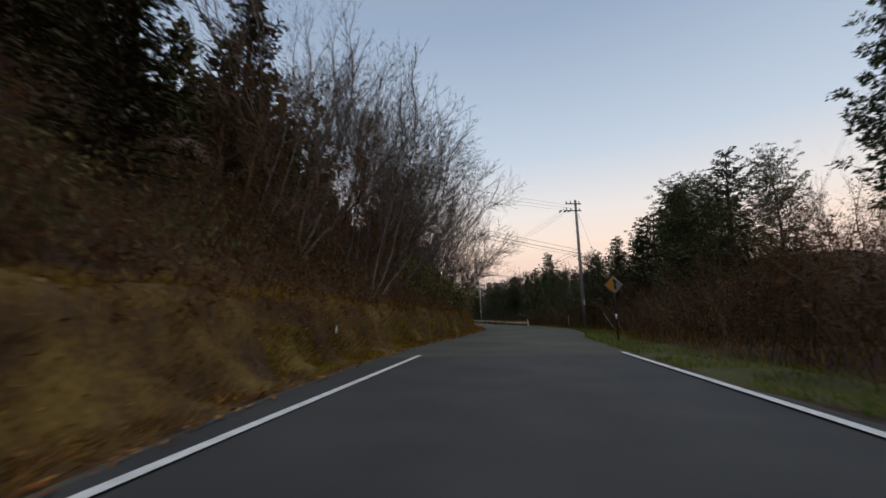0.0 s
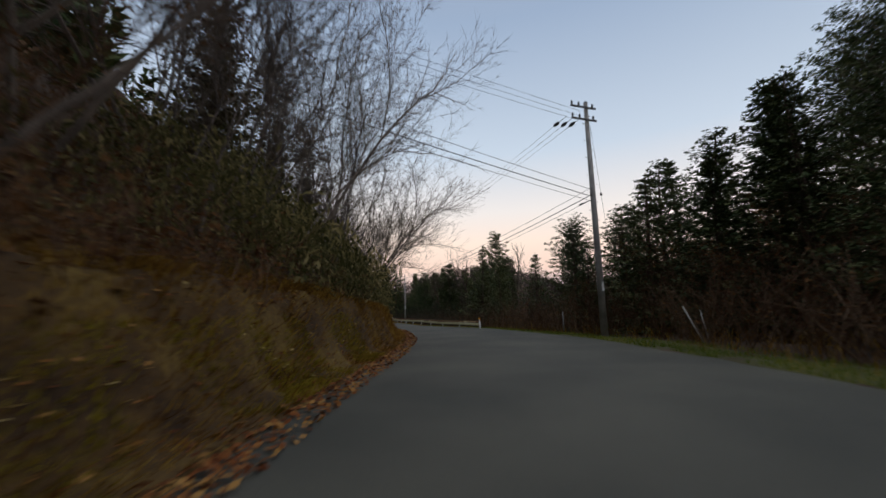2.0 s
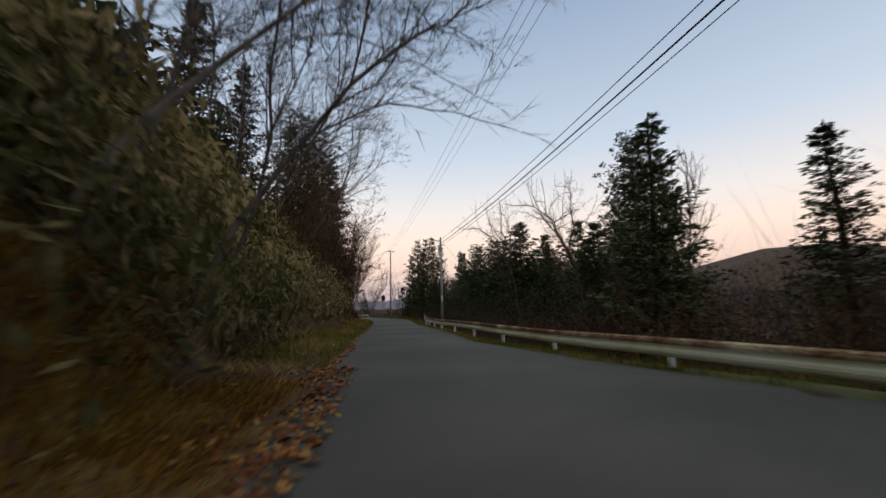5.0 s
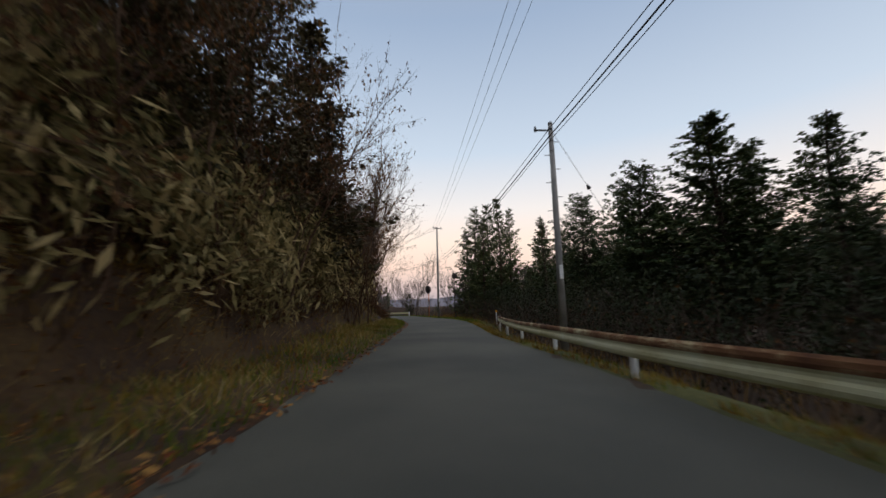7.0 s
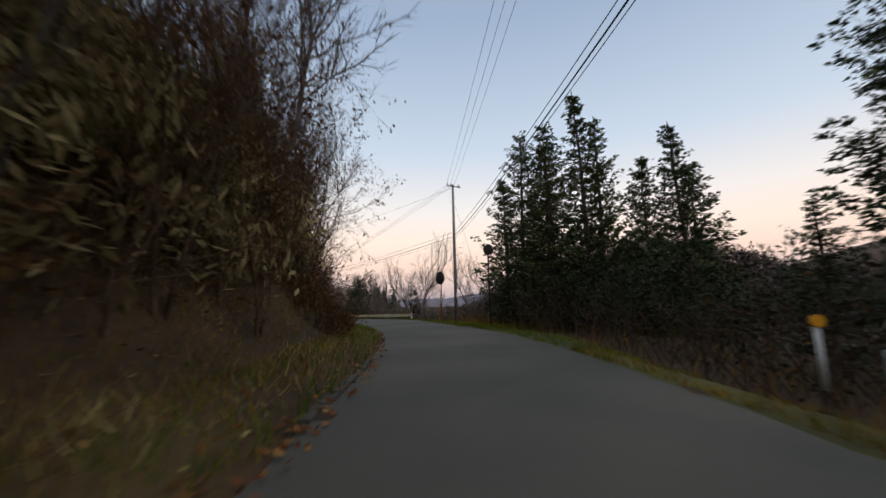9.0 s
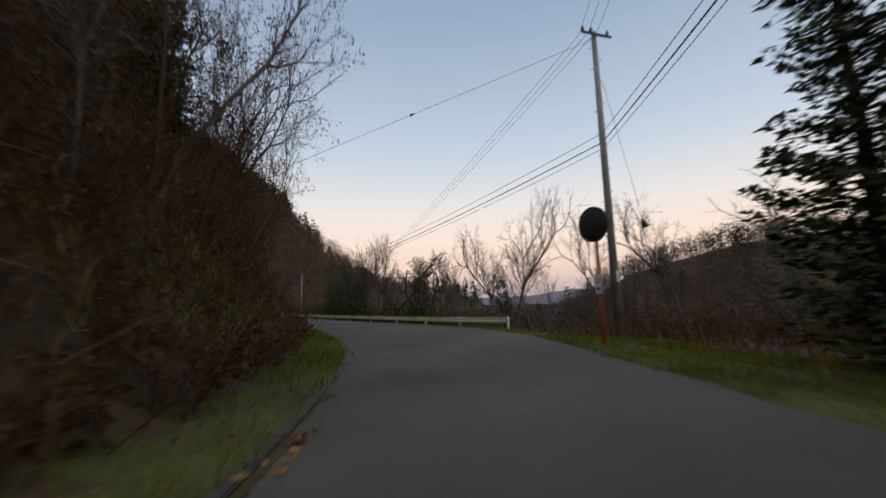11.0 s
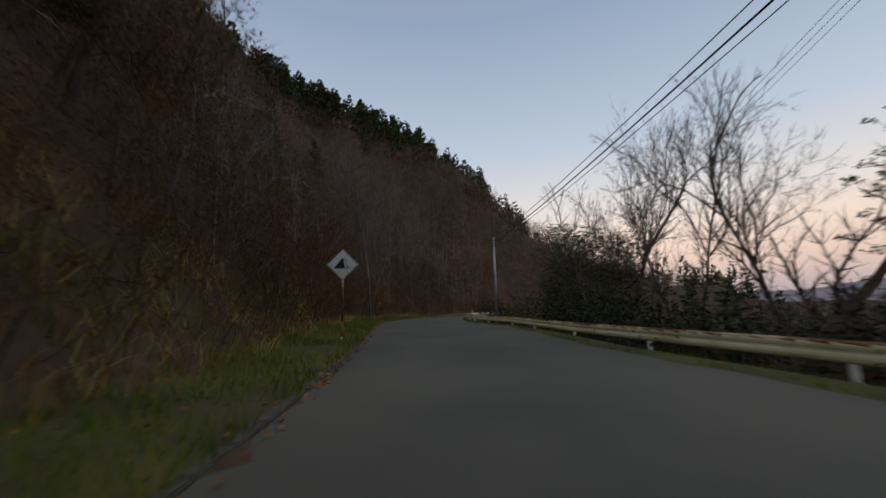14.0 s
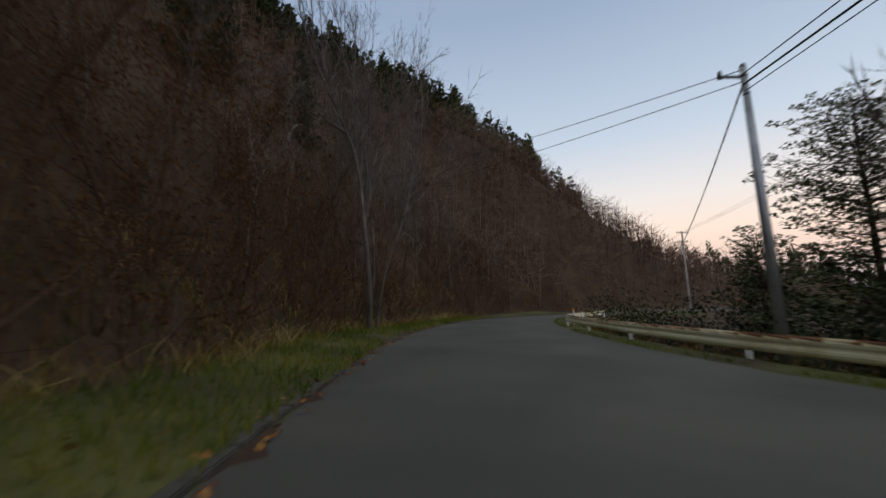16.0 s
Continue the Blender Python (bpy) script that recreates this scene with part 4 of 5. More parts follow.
while len(rows) < 34:
    s, o = rng.uniform(98, 205), rng.uniform(6.5, 20)
    p = at_line(s, left_edge(s) - o)
    rows.append((p[0], p[1], on_ground(p[0], p[1]) + rng.uniform(6.0, 10.5), int(rng.integers(0, 5)), 0.85, rng.uniform(0, 360)))
for s in np.arange(136, 190, 5.5):
    p = at_line(s, left_edge(s) - rng.uniform(3.8, 6.0))
    rows.append((p[0], p[1], on_ground(p[0], p[1]) + rng.uniform(5.5, 8.0), int(rng.integers(0, 3)), 0.9, rng.uniform(0, 360)))
set_trees(rows, BARES, "bare_tree", "leafless grey tree on the steep hillside", "tree", "bare trees above the road")
HIGH = []
rng = np.random.default_rng(79)
for s, o, h in ((126, 8.0, 10), (130, 9.5, 10), (134, 8.5, 9.5), (138, 10.5, 10), (142, 9.5, 9), (146, 11.5, 10), (150, 10.5, 9.5), (155, 12.0, 10), (160, 13.0, 9), (166, 12.0, 9), (122, 8.5, 11), (118, 8.0, 10), (114, 8.0, 10.5), (170, 14, 9), (176, 13, 9)):
    p = at_line(s, left_edge(s) - o)
    HIGH.append((p[0], p[1], on_ground(p[0], p[1]) + h, int(rng.integers(3, 5)), 0.95, rng.uniform(0, 360)))
set_trees([(-9.4, 41.5, 16.3, 5, 0.62, 0), (-8.5, 45.5, 14.5, 5, 0.62, 70), (-9.0, 34.0, 15.5, 2, 0.9, 40), (-10.5, 37.5, 17.0, 0, 1.1, 140), (-10.5, 15.0, 17.0, 0, 1.2, 0), (-14.0, 9.0, 19.0, 3, 1.1, 60), (-9.0, 8.0, 13.0, 4, 1.2, 60), (-11.5, 48.0, 16.0, 3, 1.0, 30),
           (-12.3, 75.5, 14.0, 5, 0.85, 0), (-12.8, 80.0, 14.5, 3, 1.25, 90), (-13.6, 84.0, 12.5, 4, 1.0, 10), (-11.2, 70.5, 14.0, 5, 0.8, 45), (-13.0, 62.0, 16.0, 3, 1.0, 90), (-15.5, 77.5, 17.0, 3, 0.9, 33),
           (-15.0, 57.0, 17.0, 4, 1.0, 200), (-10.5, 54.0, 13.0, 4, 1.0, 270), (-16.5, 86.0, 14.0, 3, 1.0, 0), (-14.5, 69.0, 17.0, 4, 1.0, 0)],
          BROWN_CEDARS, "cedar_tree", "tall winter-brown cedar on the hillside", "tree", "cedars above the road")
for s, o in ((104, 6.0), (108, 6.6), (112, 6.0), (116, 6.8), (120, 6.2)):
    p = at_line(s, left_edge(s) - o)
    HIGH.append((p[0], p[1], on_ground(p[0], p[1]) + 8.5, 0, 0.9, s * 37.0))
set_trees([(*q[:3], q[3] % 3, *q[4:]) for q in HIGH], CEDARS, "cedar_tree", "dark green cedar high on the steep hillside", "tree", "cedars above the road")

# ---------------- far woods on the hillsides ----------------
def far_woods():
    rng = np.random.default_rng(5)
    cv, wood = [], {-1: ([], []), 1: ([], [])}
    def scatter(n, x0, x1, y0, y1):
        return rng.uniform(x0, x1, n), rng.uniform(y0, y1, n)
    x, y = (np.concatenate(q) for q in zip(scatter(5200, -150, 90, -10, 300), scatter(3600, -135, -20, 100, 240), scatter(2200, -40, 110, 185, 290)))
    s, d = along(x, y)
    g = height(x, y)
    for a, b, ss, dd, z in zip(x, y, s, d, g):
        if dd < 0:
            o = -dd
            if ss < 92 and o > 42:
                continue
            if o < (15 if ss < 185 else 5) or ss < 20 and o < 22:
                continue
            con = rng.uniform() < (0.8 if o > 44 or ss < 95 else 0.5 if o > 34 and ss > 150 else 0.2 if o > 32 else 0.0)
        else:
            o = dd
            if o < 22:
                continue
            con = rng.uniform() < 0.01
        tv, fv = wood[-1 if dd < 0 else 1]
        h = rng.uniform(6.5, 11) if con else rng.uniform(5, 9)
        if con:
            k = 90
            u = rng.uniform(0.08, 1, k)
            w = h * 0.27 * (1 - u) ** 0.6 + 0.1
            an = rng.uniform(0, 6.283, k)
            c = np.column_stack([a + np.cos(an) * w * 0.35, b + np.sin(an) * w * 0.35, z + u * h])
            dirs = np.column_stack([np.cos(an), np.sin(an), rng.uniform(-0.1, 1.1, k)])
            cv.append((c, dirs, rng.normal(0, 0.6, (k, 3)) + [0, 0, 1], w * rng.uniform(0.45, 0.85, k) + 0.22, rng.uniform(0.14, 0.28, k) + h * 0.012))
        else:
            k = 15
            an, u = rng.uniform(0, 6.283, k), rng.uniform(0.2, 0.95, k)
            p0 = np.column_stack([np.full(k, a), np.full(k, b), z + u * h * 0.8])
            L = h * 0.42 * (1.1 - u * 0.6) * rng.uniform(0.6, 1.2, k)
            e = np.column_stack([np.cos(an), np.sin(an), rng.uniform(-0.1, 1.0, k)])
            p1 = p0 + e * L[:, None] * 0.75
            wide = 1 + max(o - 30, 0) * 0.012
            tv.append((np.array([[a, b, z]]), np.array([[a + rng.normal(0, 0.5), b + rng.normal(0, 0.5), z + h * 0.8]]), [0.055 * wide], [0.02]))
            fv.append((p0, p1, np.full(k, 0.028 * wide)))
            j = np.repeat(np.arange(k), 2)
            q0 = p0[j] + (p1 - p0)[j] * rng.uniform(0.3, 1, (2 * k, 1))
            q1 = q0 + (e[j] + rng.normal(0, 0.5, (2 * k, 3))) * L[j][:, None] * 0.35
            fv.append((q0, q1, np.full(2 * k, 0.018 * wide)))
    v, t = slivers(*[np.concatenate(q) for q in zip(*cv)])
    tagged(new("far_conifers", tri_mesh("far_conifers", v, t, [M_NEEDLE_FAR])), "dark conifer woods on the hillside", "woods", kind="stuff")
    # woods right of the road take the twig colour with painted shade
    for side, mat, label in ((-1, M_TWIG_FAR, "leafless brown woods on the hillside"), (1, M_TWIG_FAR_SHADED, "leafless woods across the side valley, shade painted into the twigs")):
        tv, fv = wood[side]
        v, t = joined([tubes(*[np.concatenate(q) for q in zip(*tv)]), twigs(*[np.concatenate(q) for q in zip(*fv)], rng)])
        tagged(new("far_bare_woods", tri_mesh("far_bare_woods", v, t, [mat])), label, "woods", kind="stuff")
far_woods()

# ---------------- undergrowth ----------------
def spread(n, s0, s1, o0, o1, side, rng, power=1.0):
    """Places beside the road: s along, o outward from its edge."""
    s = rng.uniform(s0, s1, n)
    o = o0 + (o1 - o0) * rng.uniform(0, 1, n) ** power
    d = left_edge(s) - o if side < 0 else right_edge(s) + o
    p = at_line(s, d)
    p[:, 2] = height(p[:, 0], p[:, 1])
    return p, s, o

def stuff(name, v, t, mat, label, category):
    return tagged(new(name, tri_mesh(name, v, t, [mat])), label, category, kind="stuff")

def grass(name, n, s0, s1, o0, o1, side, mat, tall, seed, label, power=1.0, width=0.006, bare=-0.25, droop=0.0):
    rng = np.random.default_rng(seed)
    p, s, o = spread(n, s0, s1, o0, o1, side, rng, power)
    keep = np.array([noise.noise(Vector((a[0] * 0.7, a[1] * 0.7, seed))) for a in p]) > bare
    p = p[keep]
    lean = rng.normal(0, 0.9 if mat is M_STRAW else 0.35, (len(p), 3)) * [1, 1, 0]
    if droop:      # hangs out over the road
        s = s[keep]
        lean += np.column_stack([-side * np.interp(s, S, TY), side * np.interp(s, S, TX), np.full(len(s), -0.5)]) * droop
    v, t = (tufts if tall < 0.25 else blades)(p, lean, tall * rng.uniform(0.45, 1.3, len(p)), width * rng.uniform(0.6, 1.5, len(p)), rng)
    return stuff(name, v, t, mat, label, "grass")

grass("green_grass", 30000, -8, 60, 0.0, 3.0, 1, M_GRASS_GREEN, 0.14, 41, "short green grass on the verge", 1.3, 0.008)
grass("green_grass", 3500, 52, 92, 0.0, 1.0, 1, M_GRASS_GREEN, 0.11, 42, "short green grass under the guard rail", 1.2, 0.008)
grass("dry_grass", 8000, 52, 92, 0.0, 1.1, 1, M_GRASS_DRY, 0.12, 59, "short withered grass under the guard rail", 1.2, 0.008)
grass("green_grass", 20000, 102, 124, 0.3, 6.0, 1, M_GRASS_GREEN, 0.16, 52, "green grass on the wide outer verge", 1.0, 0.010)
grass("green_grass", 26000, 100, 185, 0.0, 3.0, 1, M_GRASS_GREEN, 0.10, 43, "green grass on the outer verge", 1.3, 0.008)
grass("moss_and_grass", 20000, 7, 30, 0.05, 0.95, -1, M_MOSS, 0.12, 54, "yellow-green mossy growth along the foot of the bank", 1.0, 0.012, -0.1, 0.5)
grass("green_grass", 13000, 54, 112, 0.0, 2.4, -1, M_GRASS_GREEN, 0.20, 44, "green grass on the inner verge", 1.0, 0.009, -0.6)
grass("green_grass", 42000, 108, 185, 0.0, 3.8, -1, M_GRASS_GREEN, 0.22, 45, "green grass on the inner verge", 1.0, 0.010, -0.3)
grass("dry_grass", 17000, 100, 185, 1.6, 4.8, -1, M_STRAW, 0.55, 57, "pale straw tufts at the foot of the slope", 0.8, 0.008, 0.10)
grass("green_grass", 12000, 90, 114, 0.0, 2.6, 1, M_GRASS_GREEN, 0.12, 50, "green grass beside the brush", 1.2, 0.008)
grass("dry_grass", 34000, 0, 52, 0.05, 2.0, -1, M_BANKGRASS, 0.16, 51, "short golden grass on the cut bank", 1.0, 0.010, -0.35, 0.6)
grass("dry_grass", 15000, 8, 52, 0.5, 2.3, -1, M_BANKGRASS, 0.40, 46, "golden dry grass drooping over the cut bank", 0.8, 0.009, -0.05, 1.0)
grass("dry_grass", 15000, -8, 24, 0.8, 5.5, -1, M_BANKGRASS, 0.20, 53, "dry grass on the high bank", 1.0, 0.011, -0.2)
grass("dry_grass", 6000, 34, 52, 0.2, 1.7, -1, M_GRASS_DRY, 0.30, 58, "bright golden grass at the end of the cut bank", 1.0, 0.009, -0.3, 0.6)
grass("dry_grass", 14000, 50, 102, 0.3, 4.4, -1, M_STRAW, 0.24, 47, "straw-coloured grass on the inner verge", 0.7, 0.009, -0.1)
grass("dry_grass", 24000, 50, 102, 0.3, 4.4, -1, M_GRASS_DRY, 0.20, 60, "brown withered grass on the inner verge", 0.7, 0.009, -0.5)
grass("dry_grass", 9000, 96, 185, 1.6, 5.0, -1, M_GRASS_DRY, 0.40, 48, "tall dry grass at the foot of the slope", 0.8, 0.008)
grass("dry_grass", 9000, 0, 180, 1.0, 6.0, 1, M_GRASS_DRY, 0.6, 49, "tall dry grass on the outer verge", 0.7, 0.008)

def brush(name, n, s0, s1, o0, o1, side, tall, seed, label, leaf=2.0, power=1.0, lo=0.0, mat=M_TWIG):
    """Tangled stems with withered leaves."""
    rng = np.random.default_rng(seed)
    p, s, o = spread(n, s0, s1, o0, o1, side, rng, power)
    h = tall * rng.uniform(0.4, 1.25, n)
    e = np.column_stack([rng.normal(0, 0.4, n), rng.normal(0, 0.4, n), np.ones(n)])
    p[:, 2] += lo * rng.uniform(0, 1, n)
    q = p + e * h[:, None] * 0.55
    r = q + (e + rng.normal(0, 0.5, (n, 3))) * h[:, None] * 0.4
    j = np.repeat(np.arange(n), 3)
    b0 = p[j] + (q - p)[j] * rng.uniform(0.3, 1, (3 * n, 1))
    b1 = b0 + (e[j] * 0.6 + rng.normal(0, 0.6, (3 * n, 3))) * h[j][:, None] * 0.33
    v, t = joined([tubes(p, q, np.full(n, 0.013), np.full(n, 0.009)), twigs(q, r, np.full(n, 0.007), rng), twigs(b0, b1, np.full(3 * n, 0.006), rng)])
    stuff(name, v, t, mat, label, "brush")
    k = int(leaf * 3 * n)
    if k:
        j = rng.integers(0, 3 * n, k)
        c = b0[j] + (b1 - b0)[j] * rng.uniform(0.2, 1, (k, 1))
        v, t = slivers(c, rng.normal(0, 1, (k, 3)) - [0, 0, 0.5], rng.normal(0, 1, (k, 3)), rng.uniform(0.05, 0.13, k), rng.uniform(0.02, 0.05, k))
        stuff("withered_leaves", v, t, M_DEADLEAF, "withered brown leaves on the brush", "leaves")

brush("hillside_brush", 3200, -6, 56, 1.6, 12, -1, 1.7, 61, "tangled brown brush on the hillside", 2)
brush("hillside_brush", 2600, -8, 26, 0.9, 9, -1, 0.9, 67, "low brown brush on the cut bank", 2.5)
brush("hillside_brush", 3000, 95, 122, 1.0, 5.5, -1, 1.0, 68, "low brown brush above the kerb", 2.5)
brush("hillside_brush", 1300, 74, 98, 2.6, 5.5, -1, 1.0, 70, "low brown brush at the foot of the slope", 2.5)
brush("hillside_brush", 3000, 54, 108, 2.6, 12, -1, 2.2, 62, "tangled brown brush on the hillside", 2)
brush("hillside_brush", 6300, 94, 205, 2.2, 14, -1, 2.4, 63, "reddish brown brush on the steep slope", 1.6, 1.3)
brush("roadside_brush", 4600, -5, 62, 2.4, 11, 1, 3.1, 64, "dark reddish tangled brush beside the verge", 1.6)
brush("roadside_brush", 1500, 102, 122, 4.6, 16, 1, 1.8, 69, "brown brush beyond the grassy verge", 2)
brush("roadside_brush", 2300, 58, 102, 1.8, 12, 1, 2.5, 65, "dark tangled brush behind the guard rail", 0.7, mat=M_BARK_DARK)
brush("roadside_brush", 3200, 122, 190, 2.2, 16, 1, 1.7, 66, "brown brush falling into the valley", 2)

def leaf_mass(name, n, s0, s1, o0, o1, side, lift, seed, mat, label, size, power=1.0, lo=0.15):
    """Drooping leaves in clumps over the slope."""
    rng = np.random.default_rng(seed)
    m = n // 22
    p, s, o = spread(m, s0, s1, o0, o1, side, rng, power)
    p[:, 2] += lift * rng.uniform(lo, 1, m)
    j = np.repeat(np.arange(m), 22)
    c = p[j] + rng.normal(0, 0.30, (len(j), 3))
    broad = mat is M_EVERGREEN
    out = rng.normal(0, 1, (m, 3))[j] * (0.6 if broad else 0.8) + rng.normal(0, 0.6 if broad else 0.4, (len(j), 3)) - [0, 0, 0.5 if broad else 0.85]
    v, t = leaves(c, out, rng.normal(0, 0.6, (len(j), 3)) + [0, 0, 1], size * rng.uniform(0.6, 1.3, len(j)), size * rng.uniform(0.14, 0.25, len(j)) * (1 if broad else 0.7))
    stuff(name, v, t, mat, label, "bush" if mat is M_EVERGREEN else "bamboo grass")

leaf_mass("bamboo_grass", 26000, 26, 58, 1.0, 6.0, -1, 2.2, 71, M_SASA_GREEN, "dense dark green bamboo grass overhanging the bank", 0.27, 1.0, 0.2)
leaf_mass("bamboo_grass", 9000, 4, 30, 2.6, 7.0, -1, 0.9, 79, M_SASA_GREEN, "sparse dark green undergrowth above the bank", 0.22, 1.0, 0.0)
leaf_mass("bamboo_grass", 21000, 50, 98, 2.4, 4.6, -1, 3.0, 72, M_SASA, "drooping bamboo grass with bleached leaf edges", 0.38, 1.0, 0.36)
leaf_mass("bamboo_grass", 26000, 50, 98, 3.0, 6.0, -1, 3.5, 80, M_SASA_GREEN, "dense dark green bamboo grass on the slope", 0.32, 1.2, 0.4)
leaf_mass("bamboo_grass", 5000, 74, 98, 2.8, 4.0, -1, 1.1, 76, M_SASA, "dull green bamboo grass at the foot of the slope", 0.30, 1.0, 0.05)
leaf_mass("evergreen_bushes", 32000, 60, 101, 2.4, 9.0, 1, 2.8, 73, M_EVERGREEN, "dark evergreen bushes behind the guard rail", 0.15)
leaf_mass("evergreen_bushes", 8000, 97, 107, 2.6, 8.0, 1, 2.8, 77, M_EVERGREEN, "dark evergreen bushes at the foot of the trees", 0.15)
leaf_mass("evergreen_bushes", 11000, 127, 152, 1.5, 4.8, 1, 1.6, 78, M_EVERGREEN, "low dark hedge of bushes behind the guard rail", 0.16)
leaf_mass("evergreen_bushes", 17000, 128, 172, 1.4, 5.0, 1, 1.9, 74, M_EVERGREEN, "dark evergreen bushes behind the guard rail", 0.15)
leaf_mass("evergreen_bushes", 9000, 0, 60, 3.6, 9.0, 1, 3.0, 75, M_EVERGREEN, "dark evergreen bushes beside the verge", 0.15)

def litter(n, s0, s1, o0, o1, side, seed, mat=M_LEAFLITTER):
    rng = np.random.default_rng(seed)
    p, s, o = spread(n, s0, s1, o0, o1, side, rng)
    p[:, 2] += 0.02 + np.where(o < 0, 0.07, 0.0)
    d = rng.normal(0, 1, (n, 3)) * [1, 1, 0.2]
    v, t = leaves(p, d, rng.normal(0, 0.3, (n, 3)) + [0, 0, 1], rng.uniform(0.05, 0.12, n), rng.uniform(0.02, 0.04, n))
    stuff("fallen_leaves", v, t, mat, "russet fallen leaves along the road edge" if mat is M_LEAFLITTER else "pale fallen leaves caught in the grass", "leaves")
litter(9000, -5, 60, -0.25, 2.0, -1, 81)
litter(2600, 8, 50, 0.3, 1.7, -1, 87, M_STRAW)
litter(9000, -6, 34, 1.3, 4.8, -1, 86)
litter(7000, 20, 54, -0.5, 0.6, -1, 84)
litter(16000, 54, 106, -0.2, 4.4, -1, 82)
litter(12000, 48, 82, 1.6, 5.0, -1, 88)
litter(8000, 50, 104, 0.3, 4.5, -1, 89, M_STRAW)
litter(9000, 98, 150, 0.8, 6.0, -1, 85)
litter(5000, 108, 180, -0.2, 2.0, -1, 83)

# ---------------- poles and cables ----------------
def utility_pole(x, y, top, base, label, arms=(), radius=0.15, turn=0.0, steps=True, mat=M_CONCRETE, bracket=False):
    """Tapered concrete pole with crossarms, insulators and step bolts."""
    ob = tagged(new("utility_pole"), label, "utility pole", "poles along the road")
    ob.matrix_basis = pose(x, y, base - 0.3, 0, 0, turn)
    h = top - base + 0.3
    part("shaft", bm_mesh("shaft", rod(radius, radius * 0.6, h, n=18), mat), ob)
    part("cap", bm_mesh("cap", rod(radius * 0.63, radius * 0.45, 0.06, (0, 0, h)), M_DARKSTEEL), ob)
    for z, half, shift in arms:
        arm = part("crossarm", bm_mesh("crossarm", box(half * 2, 0.075, 0.09, (shift, -radius, h - z), 0.01), M_DARKSTEEL), ob)
        for u in (-0.9, -0.35, 0.75):
            bm = rod(0.02, 0.02, 0.1, (shift + u * half, -radius, h - z + 0.04))
            for k, r in enumerate((0.05, 0.065, 0.05)):
                bmesh.ops.create_cone(bm, cap_ends=True, segments=10, radius1=r, radius2=r * 0.6, depth=0.05, matrix=Matrix.Translation((shift + u * half, -radius, h - z + 0.10 + 0.06 * k)))
            part("insulator", bm_mesh("insulator", bm, M_DARKSTEEL), arm)
    if bracket:
        arm = part("bracket_arm", bm_mesh("bracket_arm", box(0.5, 0.05, 0.05, (-0.30, 0, h - 0.22), 0.008), M_DARKSTEEL), ob)
        part("insulator", bm_mesh("insulator", rod(0.05, 0.03, 0.16, (-0.50, 0, h - 0.26)), M_DARKSTEEL), arm)
        for z in (0.22, 0.62, 0.95):
            part("band", bm_mesh("band", rod(radius * 0.66, radius * 0.66, 0.05, (0, 0, h - z)), M_DARKSTEEL), ob)
    if steps:
        part("pole_plate", bm_mesh("pole_plate", box(0.11, 0.015, 0.42, (0, -radius * 0.97, 2.3), 0.003), M_WHITE), ob, "small pale plate on the pole")
        for k in range(int((h - 2.5) / 0.45)):
            a = 0.0 if k % 2 else math.pi
            bm = rod(0.011, 0.011, 0.16, (0, 0, 0), "X", 6)
            part("step_bolt", bm_mesh("step_bolt", bm, M_DARKSTEEL), ob, m=Matrix.Translation((0, 0, 2.4 + 0.45 * k)) @ Matrix.Rotation(a, 4, "Z") @ Matrix.Translation((radius * 0.7, 0, 0)))
    return ob

utility_pole(8.0, 36.8, 11.0, -0.35, "tall concrete utility pole with two crossarms", ((0.35, 0.75, -0.3), (1.0, 0.75, -0.3)), 0.17, 15)
utility_pole(-2.3, 76.6, 5.85, -0.9, "plain concrete pole carrying low cables behind the rail", (), 0.12, 15, bracket=True)
utility_pole(-13.75, 116.2, 10.9, -0.9, "concrete utility pole with one crossarm beside a mirror", ((0.15, 0.7, 0.0),), 0.16, 40)
utility_pole(-51.0, 140.4, 4.95, -0.8, "slim pale steel pole beside the guard rail", (), 0.10, 60, False, M_STEEL, True)
utility_pole(-76.0, 188.6, 10.0, -8.0, "distant utility pole with a crossarm", ((0.1, 0.9, 0.0), (1.4, 0.7, 0.0)), 0.16, 60, False)

def strain_insulators(label, spots):
    """Dark spindles strung on the lines where they meet a pole."""
    for a, c, length, r in spots:
        ob = tagged(new("strain_insulator"), label, "insulator", "line insulators")
        d = (Vector(c) - Vector(a)).normalized()
        ob.matrix_basis = Matrix.Translation(a) @ d.to_track_quat("Z", "Y").to_matrix().to_4x4()
        u = np.linspace(0, length, 9)
        p = np.column_stack([np.zeros(9), np.zeros(9), u])
        part("sheds", tri_mesh("sheds", *rope(p, r * np.array([0.25, 0.7, 0.55, 1.0, 0.75, 1.0, 0.55, 0.7, 0.25]), 9), [M_DARKSTEEL], smooth=True), ob)
        part("link", tri_mesh("link", *rope(np.array([(0, 0, -0.45), (0, 0, -0.2), (0, 0, 0.02)]), [0.014] * 3, 6), [M_DARKSTEEL]), ob)

def cable(name, a, b, sag, r, label, n=22):
    u = np.linspace(0, 1, n)[:, None]
    p = np.array(a) * (1 - u) + np.array(b) * u
    p[:, 2] -= 4 * sag * (u * (1 - u))[:, 0]
    v, t = rope(p, np.full(n, r), 5)
    return tagged(new(name, tri_mesh(name, v, t, [M_CABLE], smooth=True)), label, "cable", "overhead cables")

